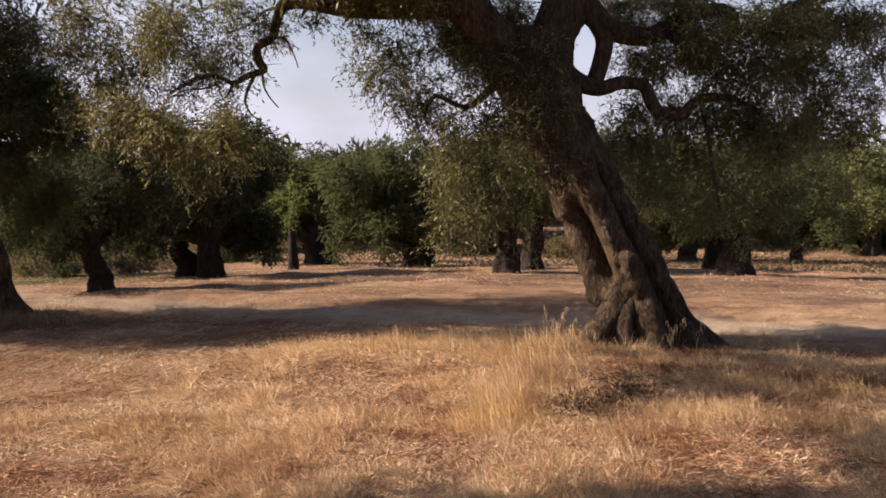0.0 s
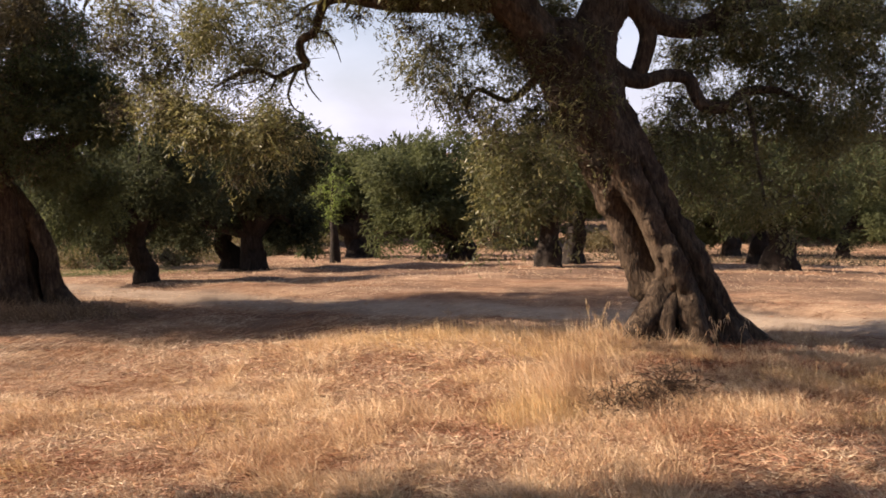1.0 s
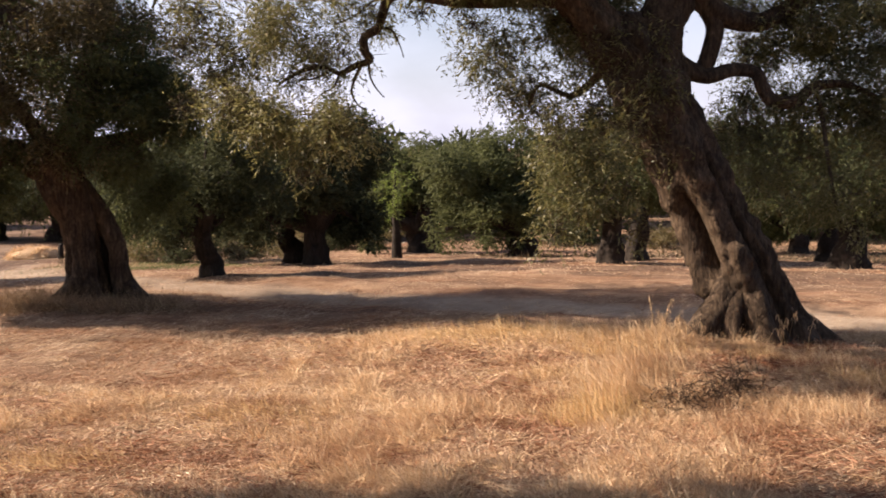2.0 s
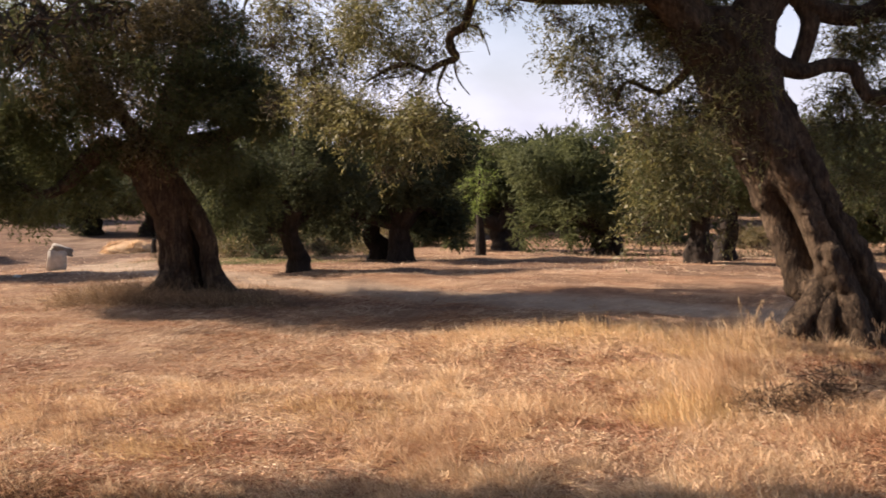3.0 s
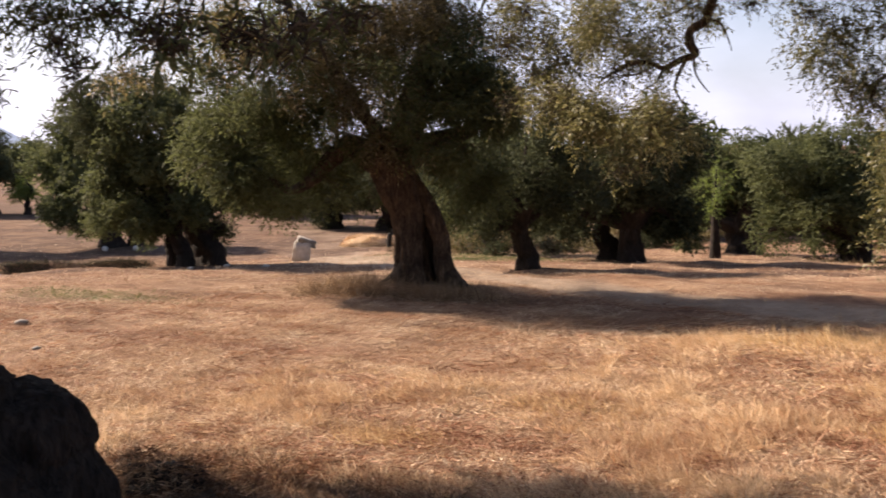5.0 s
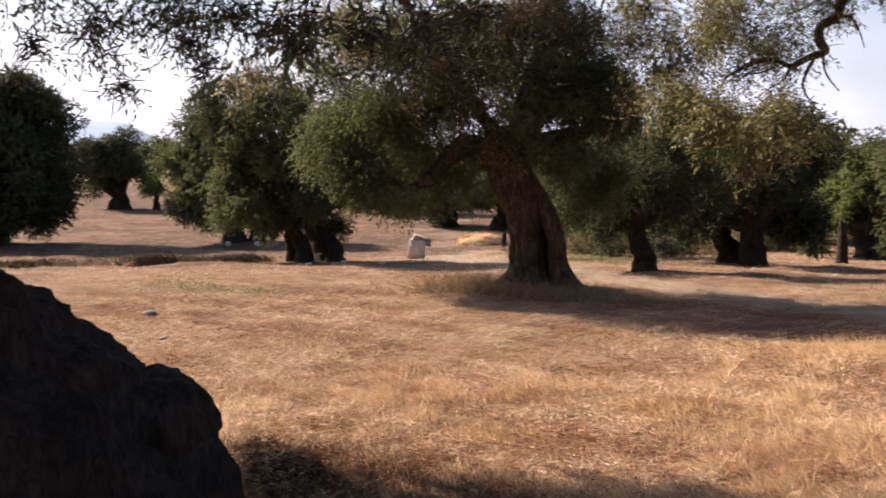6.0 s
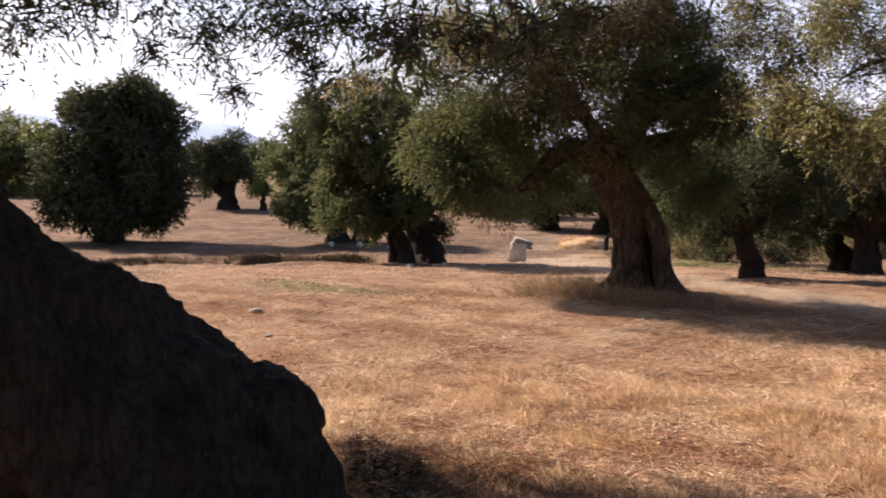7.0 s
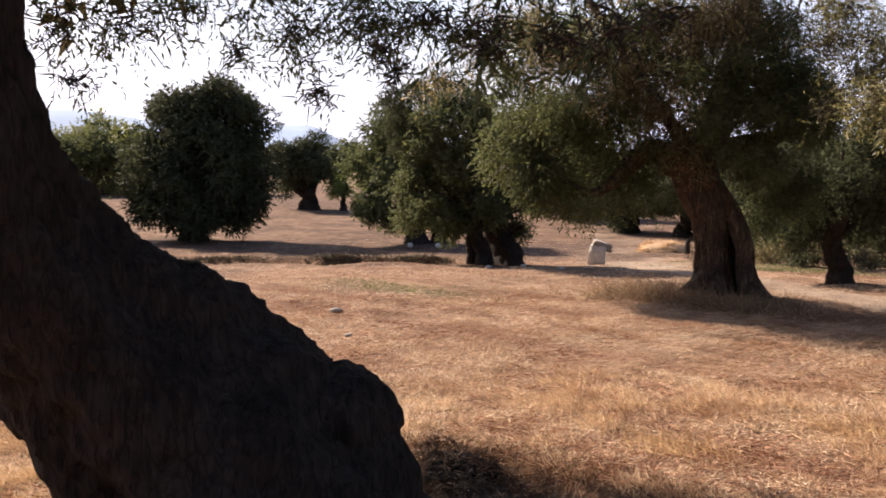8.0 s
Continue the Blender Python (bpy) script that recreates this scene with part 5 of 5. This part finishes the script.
def blades(name, x, y, length, width, tilt, mat, rng, label, az=None):
    z = ground_height(x, y) - 0.006
    n = len(x)
    az = rng.rand(n) * 6.283 if az is None else az
    way = np.stack([np.sin(tilt) * np.cos(az), np.sin(tilt) * np.sin(az), np.cos(tilt)], -1)
    start = np.stack([x, y, z + 0.025 * rng.rand(n) * (tilt > 1.2)], -1)
    side = unit(np.cross(way, rng.normal(size=(n, 3))))
    l, w = length[:, None], width[:, None]
    v = np.stack([start + side * w * 0.5, start + way * l, start - side * w * 0.5], 1).reshape(-1, 3)
    me = raw_mesh(name, v, np.arange(3 * n), 3)
    me.materials.append(mat)
    return tagged(new(name, me), label, "grass", kind="stuff")


def lie(rng, n, mean, spread):
    return np.clip(mean + spread * rng.normal(size=n), 0.02, 1.5)


def stubble_mask(x, y):
    """1 over the short clean stubble beyond the leaning tree."""
    return smooth(9.8, 11.0, np.hypot(x, y)) * smooth(-3.5, 0.5, x)


def make_grass():
    rng = np.random.RandomState(21)
    # the trodden straw of the near field, longer in patches
    x, y = field_points(rng, 430000, 4.6, 17, power=1.0)
    patch = value_noise(x * 0.8, y * 0.8, 31) * 0.45 + value_noise(x * 2.3, y * 2.3, 32) * 0.35 + value_noise(x * 6, y * 6, 33) * 0.2
    patch = smooth(0.25, 0.75, patch)
    free = rng.rand(len(x)) > track_mask(x, y) * 0.98
    keep = free & (rng.rand(len(x)) < (0.35 + 0.65 * patch) * (1 - 0.8 * litter_mask(x, y)))
    x, y, patch = x[keep], y[keep], patch[keep]
    fade = stubble_mask(x, y)
    keep = rng.rand(len(x)) > 0.55 * fade
    x, y, patch, fade = x[keep], y[keep], patch[keep], fade[keep]
    n = len(x)
    ln = (1 - 0.45 * fade) * (0.035 + 0.07 * rng.rand(n)) * (0.4 + 0.9 * patch) * (1 - 0.45 * smooth(10, 14, np.hypot(x, y)))
    blades("dry_grass", x, y, ln, 0.004 + 0.006 * rng.rand(n), lie(rng, n, 1.35 - 0.35 * patch, 0.3), STRAW, rng, "short dry straw-coloured grass over the field")
    # reddish litter and broken stalks between
    x, y = field_points(rng, 190000, 4.6, 14, power=1.0)
    patch = value_noise(x * 1.1 + 50, y * 1.1, 36) * 0.6 + value_noise(x * 4, y * 4, 37) * 0.4
    keep = (rng.rand(len(x)) < smooth(0.35, 0.7, patch) * (0.3 + 0.6 * standing_mask(x, y)) * (1 - 0.85 * stubble_mask(x, y))) & (rng.rand(len(x)) > track_mask(x, y))
    x, y = x[keep], y[keep]
    n = len(x)
    blades("stalk_litter", x, y, 0.05 + 0.12 * rng.rand(n) ** 2, 0.005 + 0.008 * rng.rand(n), lie(rng, n, 1.4, 0.15), RUSSET, rng, "reddish broken stalks and litter on the field")
    x, y = -1.2 + 5.2 * rng.rand(24000), 5.0 + 4.2 * rng.rand(24000)
    keep = rng.rand(len(x)) < smooth(0.4, 0.65, value_noise(x * 1.6, y * 1.6, 39))
    x, y = x[keep], y[keep]
    blades("stalk_litter", x, y, 0.06 + 0.16 * rng.rand(len(x)) ** 2, 0.005 + 0.007 * rng.rand(len(x)), lie(rng, len(x), 1.2, 0.25), RUSSET, rng, "reddish broken stalks before the leaning tree")
    # brown litter round the foot of the leaning tree
    x, y = 1.0 + 3.6 * rng.rand(9000), 8.5 + 1.6 * rng.rand(9000)
    keep = rng.rand(len(x)) < smooth(0.35, 0.6, value_noise(x * 1.8, y * 1.8, 45))
    x, y = x[keep], y[keep]
    blades("stalk_litter", x, y, 0.06 + 0.12 * rng.rand(len(x)) ** 2, 0.006 + 0.008 * rng.rand(len(x)), lie(rng, len(x), 1.1, 0.3), RUSSET, rng, "reddish-brown litter round the foot of the leaning tree")
    # standing tufts
    cx, cy = field_points(rng, 17000, 4.8, 13, power=1.3)
    stand = standing_mask(cx, cy) * (1 - litter_mask(cx, cy))
    patch = value_noise(cx * 1.2, cy * 1.2, 34) * 0.5 + value_noise(cx * 3.1, cy * 3.1, 35) * 0.5
    keep = rng.rand(len(cx)) < stand * (0.14 + 0.86 * smooth(0.4, 0.58, patch)) + 0.02
    cx, cy, stand, patch = cx[keep], cy[keep], stand[keep], patch[keep]
    k = 24
    sc = np.repeat((0.45 + 0.75 * rng.rand(len(cx)) ** 1.8) * (0.45 + 0.9 * smooth(0.35, 0.75, patch)) * (0.5 + 0.5 * stand), k)
    lean = np.repeat(3.6 + 2.0 * (value_noise(cx * 0.5, cy * 0.5, 42) - 0.5), k)
    dx, dy = rng.normal(size=(2, len(cx) * k)) * 0.035 * sc ** 0.5
    x, y = np.repeat(cx, k) + dx, np.repeat(cy, k) + dy
    # each tuft splays outwards and leans with its neighbours
    ox, oy = dx / 0.05 + 0.55 * np.cos(lean) + 0.3 * rng.normal(size=len(x)), dy / 0.05 + 0.55 * np.sin(lean) + 0.3 * rng.normal(size=len(x))
    keep = rng.rand(len(x)) > track_mask(x, y)
    x, y, sc, ox, oy = x[keep], y[keep], sc[keep], ox[keep], oy[keep]
    tilt = np.clip(0.25 + 0.55 * np.hypot(ox, oy) + 0.15 * rng.normal(size=len(x)), 0.05, 1.4)
    blades("grass_tufts", x, y, sc * (0.06 + 0.12 * rng.rand(len(x))), 0.004 + 0.004 * rng.rand(len(x)), tilt, STRAW_PALE, rng, "standing tufts of pale dry grass", np.arctan2(oy, ox))
    # long broken straws lying over the standing part
    x, y = field_points(rng, 22000, 4.8, 13, power=1.3)
    keep = rng.rand(len(x)) < standing_mask(x, y) * (0.25 + 0.75 * smooth(0.35, 0.65, value_noise(x * 1.4, y * 1.4, 43)))
    x, y = x[keep], y[keep]
    blades("lying_straw", x, y, 0.1 + 0.2 * rng.rand(len(x)) ** 1.5, 0.003 + 0.003 * rng.rand(len(x)), lie(rng, len(x), 1.32, 0.15), STRAW_PALE, rng, "long pale straws lying broken over the field")
    # flat combings of mown straw on the far side
    x, y = field_points(rng, 60000, 6, 13.5, power=1.2)
    keep = rng.rand(len(x)) < (1 - standing_mask(x, y)) * smooth(0.38, 0.6, value_noise(x * 0.5 + y * 0.25, y * 2.2 - x * 1.1, 44)) * (1 - track_mask(x, y))
    x, y = x[keep], y[keep]
    blades("mown_straw", x, y, 0.06 + 0.12 * rng.rand(len(x)), 0.003 + 0.003 * rng.rand(len(x)), lie(rng, len(x), 1.38, 0.1), STRAW, rng, "flat combed straw left on the mown field", 0.45 + 0.5 * rng.normal(size=len(x)))
    # farther straw
    x, y = field_points(rng, 80000, 16, 36, power=1.2)
    keep = rng.rand(len(x)) > np.maximum(track_mask(x, y), earth_mask(x, y) * 0.85)
    x, y = x[keep], y[keep]
    blades("far_grass", x, y, 0.04 + 0.07 * rng.rand(len(x)), 0.006 + 0.008 * rng.rand(len(x)), lie(rng, len(x), 1.15, 0.35), STRAW, rng, "dry grass of the farther field")
    # dry brush between the farther trees
    x, y = field_points(rng, 50000, 24, 46, -28, 27)
    keep = value_noise(x * 0.35, y * 0.35, 38) > 0.46
    x, y = x[keep], y[keep]
    ob = blades("far_brush", x, y, 0.05 + 0.22 * rng.rand(len(x)) ** 2, 0.015 + 0.025 * rng.rand(len(x)), lie(rng, len(x), 0.9, 0.4), BROWN_GROWTH, rng, "brown dry brush between the far olive trees")
    tagged(ob, category="brush")
    # tall golden grass round the feet of the two big trees
    for k, (bx, by, spread, count, h) in enumerate(((0.45, 7.5, 0.16, 1100, 0.26), (0.62, 7.9, 0.16, 1100, 0.3), (0.3, 7.2, 0.16, 900, 0.2), (0.85, 8.4, 0.18, 1000, 0.3), (1.95, 8.9, 0.14, 400, 0.2), (2.45, 8.9, 0.16, 450, 0.18), (2.65, 8.25, 0.18, 500, 0.2), (2.2, 7.3, 0.2, 700, 0.2), (2.95, 7.15, 0.22, 700, 0.2), (1.4, 7.1, 0.25, 800, 0.14), (3.35, 8.2, 0.2, 600, 0.2), (1.85, 7.55, 0.2, 700, 0.16), (0.1, 8.5, 0.3, 700, 0.14), (0.6, 9.7, 0.35, 1100, 0.22), (-0.2, 9.8, 0.4, 1100, 0.2), (1.15, 9.9, 0.22, 700, 0.2), (-1.0, 9.8, 0.4, 900, 0.17), (-1.9, 9.5, 0.45, 900, 0.14), (0.9, 9.2, 0.3, 800, 0.2), (-6.8, 12.1, 0.3, 1200, 0.2), (-5.2, 12.0, 0.3, 800, 0.14), (-6.2, 11.8, 0.35, 800, 0.12), (0.7, 9.4, 0.45, 900, 0.14), (-0.5, 7.5, 0.3, 700, 0.15), (-2.2, 7.2, 0.3, 800, 0.14), (-4.4, 6.3, 0.3, 800, 0.13), (-3.2, 6.1, 0.25, 700, 0.14), (-1.2, 6.6, 0.3, 800, 0.15))):
        x, y = bx + rng.normal(size=count) * spread, by + rng.normal(size=count) * spread * 0.55
        az = rng.normal(size=count) * 0.9 + 3.6
        blades("tall_grass", x, y, h * (0.4 + 0.9 * rng.rand(count)), 0.004 + 0.004 * rng.rand(count), lie(rng, count, 0.9, 0.5), (STRAW_GOLD, STRAW_PALE)[k % 2], rng, "tall golden dry grass round the foot of an olive tree", az)
    # dead brush before the leaning tree, dark litter under the near tree
    for bx, by, sx, sy, count, h, what in ((-3.5, 4.75, 0.7, 0.3, 16000, 0.08, "dark dead leaves under the near olive tree"), (-2.3, 4.75, 0.9, 0.28, 12000, 0.08, "dark dead leaves under the near olive tree"), (-6.6, 11.95, 0.42, 0.25, 3600, 0.3, "dry brown shoots at the foot of the broad tree"), (-5.2, 12.0, 0.36, 0.2, 2400, 0.22, "dry brown shoots at the foot of the broad tree"), (-5.9, 11.7, 0.6, 0.18, 3600, 0.2, "dry brown shoots at the foot of the broad tree")):
        x, y = bx + rng.normal(size=count) * sx, by + rng.normal(size=count) * sy
        ob = blades("dead_brush", x, y, h * (0.4 + 0.9 * rng.rand(count)), 0.005 + 0.006 * rng.rand(count), lie(rng, count, 1.0, 0.4), SHOOTS if "shoots" in what else LITTER, rng, what)
        tagged(ob, category="litter")
    # dry growth along the foot of the bank, darkened to stand for its shadow
    u = rng.rand(16000)
    bx, by = np.interp(u, (0, 0.55, 0.8, 1), [p[0] for p in BANK]), np.interp(u, (0, 0.55, 0.8, 1), [p[1] for p in BANK])
    bx, by = bx + rng.normal(size=16000) * 0.08, by + rng.normal(size=16000) * 0.13
    ob = blades("dead_brush", bx, by, 0.04 + 0.1 * rng.rand(16000), 0.01 + 0.01 * rng.rand(16000), lie(rng, 16000, 0.7, 0.4), SHADE_GROWTH, rng, "dry growth along a low field bank, darkened for its shadow")
    tagged(ob, category="litter")
    # green weeds
    for bx, by, sx, sy, count in ((-10.0, 10.6, 1.0, 0.35, 1500), (-7.9, 20.6, 1.0, 0.55, 5200), (-9.2, 22.6, 1.6, 0.9, 2500)):
        x, y = bx + rng.normal(size=count) * sx, by + rng.normal(size=count) * sy
        ob = blades("green_weeds", x, y, 0.02 + 0.05 * rng.rand(count) ** 2, 0.009 + 0.009 * rng.rand(count), lie(rng, count, 0.9, 0.4), WEED, rng, "patch of low green weeds in the dry field")
        tagged(ob, category="weeds")


make_grass()

# ---- loose things ----


def lump(name, size, mat, seed, rough=0.18, cuts=3, box=False):
    """A weathered lump or block, as a mesh standing on z = 0."""
    bm = bmesh.new()
    if box:
        bmesh.ops.create_cube(bm, size=1)
        bmesh.ops.bevel(bm, geom=bm.edges[:], offset=0.07, segments=2, affect="EDGES")
        bmesh.ops.subdivide_edges(bm, edges=bm.edges[:], cuts=2, use_grid_fill=True)
    else:
        bmesh.ops.create_icosphere(bm, subdivisions=cuts, radius=0.5)
    for v in bm.verts:
        v.co *= 1 + rough * noise.fractal(v.co * 3 + Vector((seed * 5.3, 0, 0)), 0.8, 2.0, 4)
        v.co = Vector((v.co.x * size[0], v.co.y * size[1], (v.co.z + 0.42) * size[2]))
    me = bpy.data.meshes.new(name)
    bm.to_mesh(me)
    bm.free()
    me.polygons.foreach_set("use_smooth", np.ones(len(me.polygons), bool))
    me.materials.append(mat)
    return me


def put(ob, x, y, rz=0.0, up=0.0):
    ob.location = (x, y, float(ground_height(x, y)) + up)
    ob.rotation_euler = (0, 0, rz)
    return ob


def stone_block():
    """The pale block with a grey slab leaning on its head."""
    t = put(tagged(new("stone_block"), "pale stone block with a grey tilted cap by the track", "stone"), -11.69, 18.73, 0.5)
    part("block", lump("block", (0.36, 0.3, 0.46), STONE, 3, 0.16, box=True), t)
    cap = part("cap", lump("cap", (0.4, 0.32, 0.13), STONE_GREY, 4, 0.25, box=True), t, "weathered grey cap slab")
    cap.location, cap.rotation_euler = (0.07, 0.02, 0.38), (0.05, 0.3, 0.1)
    t.rotation_euler.y = 0.1


stone_block()
for k, (x, y, w) in enumerate(((-22.2, 24.2, 0.2), (-21.5, 24.8, 0.2), (-12.0, 15.3, 0.16), (-11.6, 15.9, 0.14), (-8.95, 8.34, 0.16), (-7.70, 7.34, 0.1), (3.0, 9.75, 0.06), (-10.9, 16.2, 0.14))):
    put(tagged(new("field_stone", lump("field_stone", (w, w * 0.8, w * (0.9 if k < 2 else 0.4)), STONE if k not in (4, 5) else STONE_GREY, 10 + k, 0.25, 2)), "small pale stone lying on the dry field", "stone", "small stones"), x, y, k)


def heap_cover(name, count, half, height, seed, length, width, mat, bumps=3.0):
    """Loose stalks lying over a low heap."""
    rng = np.random.RandomState(seed)
    a, r = rng.rand(count) * 6.283, np.sqrt(rng.rand(count))
    x, y = r * np.cos(a) * half[0], r * np.sin(a) * half[1]
    z = height * (1 - r ** 2) * (0.35 + 1.1 * value_noise(x * bumps + 9, y * bumps, 3))
    foot = np.stack([x, y, z - 0.02], -1)
    way = unit(rng.normal(size=(count, 3)) * np.array([1, 1, 0.5]) + np.array([0, 0, 0.1]))
    v, f, sides = leaf_blades(foot, way, length * (0.4 + 0.9 * rng.rand(count)), width * (0.6 + 0.8 * rng.rand(count)), rng)
    me = raw_mesh(name, v, f, sides)
    me.materials.append(mat)
    return me


def old_root():
    """The dark torn root beside the near tree, under dead twigs."""
    t = put(tagged(new("old_root"), "dark gnarled root mound under dead twigs beside the near olive tree", "root"), -3.87, 4.58, -0.1)
    core = part("core", lump("core", (0.46, 0.36, 0.2), BARK_SHADED_DARK, 21, 0.45, 5), t)
    core.location.z = -0.03
    tagged(part("twig_cover", heap_cover("twig_cover", 1700, (0.46, 0.32), 0.24, 8, 0.08, 0.009, LITTER, 9.0), t, "tangle of dead twigs and leaves"), kind="stuff")
    tagged(part("dead_branches", twig_mesh("dead_branches", [(0.05, -0.05, 0.1, 0.3, 0.16), (0.4, -0.1, 0.03, 0.4, 0.08), (-0.2, 0.0, 0.08, 0.25, 0.14)], (0, 0, 0), TWIG, 15, 70), t, "pale dead branches"), kind="stuff")
    t = put(tagged(new("old_root"), "low dark root lump under dead leaves", "root"), -3.5, 4.42, 0.2)
    core = part("core", lump("core", (0.45, 0.3, 0.09), BARK, 22, 0.7, 4), t)
    core.location.z = -0.02
    tagged(part("twig_cover", heap_cover("twig_cover", 2200, (0.5, 0.28), 0.1, 9, 0.07, 0.008, LITTER, 9.0), t, "tangle of dead twigs and leaves"), kind="stuff")


old_root()


def twig_heap():
    """Dead prunings heaped on the hummock before the leaning tree."""
    x, y = 1.3, 7.75
    t = put(tagged(new("twig_heap"), "heap of dead brown prunings in dry grass by the leaning tree", "brushwood"), x, y)
    tagged(part("twig_tangle", twig_mesh("twig_tangle", [(0, 0, 0.06, 0.5, 0.2), (0.2, 0.15, 0.1, 0.4, 0.22), (-0.25, -0.1, 0.04, 0.4, 0.16)], (0, 0, 0), DEAD_TWIG, 14, 170), t), kind="stuff")
    tagged(part("dead_leaves", heap_cover("dead_leaves", 700, (0.6, 0.42), 0.14, 12, 0.09, 0.006, SHOOTS, 6.0), t), kind="stuff")


twig_heap()


def sapling():
    """A young light-green tree in front of the far row."""
    x, y = -3.58, 23.76
    z = float(ground_height(x, y))
    t = tagged(new("young_tree"), "slender young tree with light green leaves", "tree")
    t.location = (x, y, z)
    part("trunk", tube_mesh("trunk", [(x, y, z - 0.1, 0.15), (x, y, z + 0.5, 0.11), (x - 0.03, y, z + 1.2, 0.06), (x, y, z + 2.2, 0.02)], (x, y, z), BARK_SHADED_DARK, 10, 4, 0.1, 5), t)
    cl = [(x - 0.02, y - 0.4, z + 1.5, 0.24, 0.34, 0.8), (x + 0.06, y - 0.4, z + 2.2, 0.2, 0.3, 0.8), (x - 0.1, y - 0.4, z + 1.1, 0.2, 0.22, 0.7), (x + 0.22, y - 0.3, z + 1.75, 0.2, 0.24, 0.8), (x - 0.24, y - 0.3, z + 1.85, 0.2, 0.22, 0.7)]
    tagged(part("crown", crown_mesh("crown", cl, (x, y, z), LEAF_YOUNG, 8, 5200, 0.075), t), kind="stuff")


sapling()


def wild_oats():
    """Tall oat stalks with pale hanging heads, before the leaning tree."""
    rng = np.random.RandomState(4)
    for k in range(21):
        x, y = (1.12, 1.3, 2.3)[k % 3] + rng.normal() * 0.13, (9.7, 9.2, 9.7)[k % 3] + rng.normal() * 0.14
        h = 0.16 + 0.2 * rng.rand()
        bend = rng.normal(size=2) * 0.09
        t = put(tagged(new("wild_oat"), "dry wild oat stalk with pale hanging seed heads", "grass", "oats at the leaning tree"), x, y)
        pts = [(0, 0, -0.02, 0.003), (bend[0] * 0.3, bend[1] * 0.3, h * 0.5, 0.0025), (bend[0], bend[1], h, 0.0015)]
        part("stalk", tube_mesh("stalk", pts, (0, 0, 0), STRAW_GOLD, 4, 3, 0.02, k), t)
        for i in range(5):
            u = 0.72 + 0.07 * i
            foot = np.array([bend[0] * u * u, bend[1] * u * u, h * u])
            out = unit(rng.normal(size=3) * np.array([1, 1, 0.2])) * 0.022
            pod = [(*foot, 0.0012), (*(foot + out), 0.003), (*(foot + out * 1.3 - np.array([0, 0, 0.022])), 0.0035), (*(foot + out * 1.4 - np.array([0, 0, 0.045])), 0.0015)]
            part("seed_pod", tube_mesh("seed_pod", pod, (0, 0, 0), STRAW_PALE, 5, 2, 0.02, i), t)


wild_oats()


def hay_heap():
    """A low heap of yellow hay beside the track, with an old post."""
    me = heap_cover("straw_cover", 5000, (0.85, 0.55), 0.4, 6, 0.2, 0.022, STRAW_PALE)
    t = put(tagged(new("hay_heap"), "low heap of yellow hay beside the track", "hay"), -15.1, 28.2)
    core = part("core", lump("core", (1.6, 1.05, 0.6), STRAW_PALE, 31, 0.1, 4), t)
    core.location.z = -0.2
    tagged(part("straw_cover", me, t), kind="stuff")
    x, y = -14.0, 27.6
    z = float(ground_height(x, y))
    post = tagged(new("old_post"), "short dark wooden post beside the hay heap", "post")
    post.location = (x, y, z)
    part("post", tube_mesh("post", [(x, y, z - 0.1, 0.09), (x, y, z + 0.2, 0.085), (x + 0.02, y, z + 0.42, 0.07)], (x, y, z), BARK_SHADED_DARK, 10, 4, 0.1, 3), post)


hay_heap()
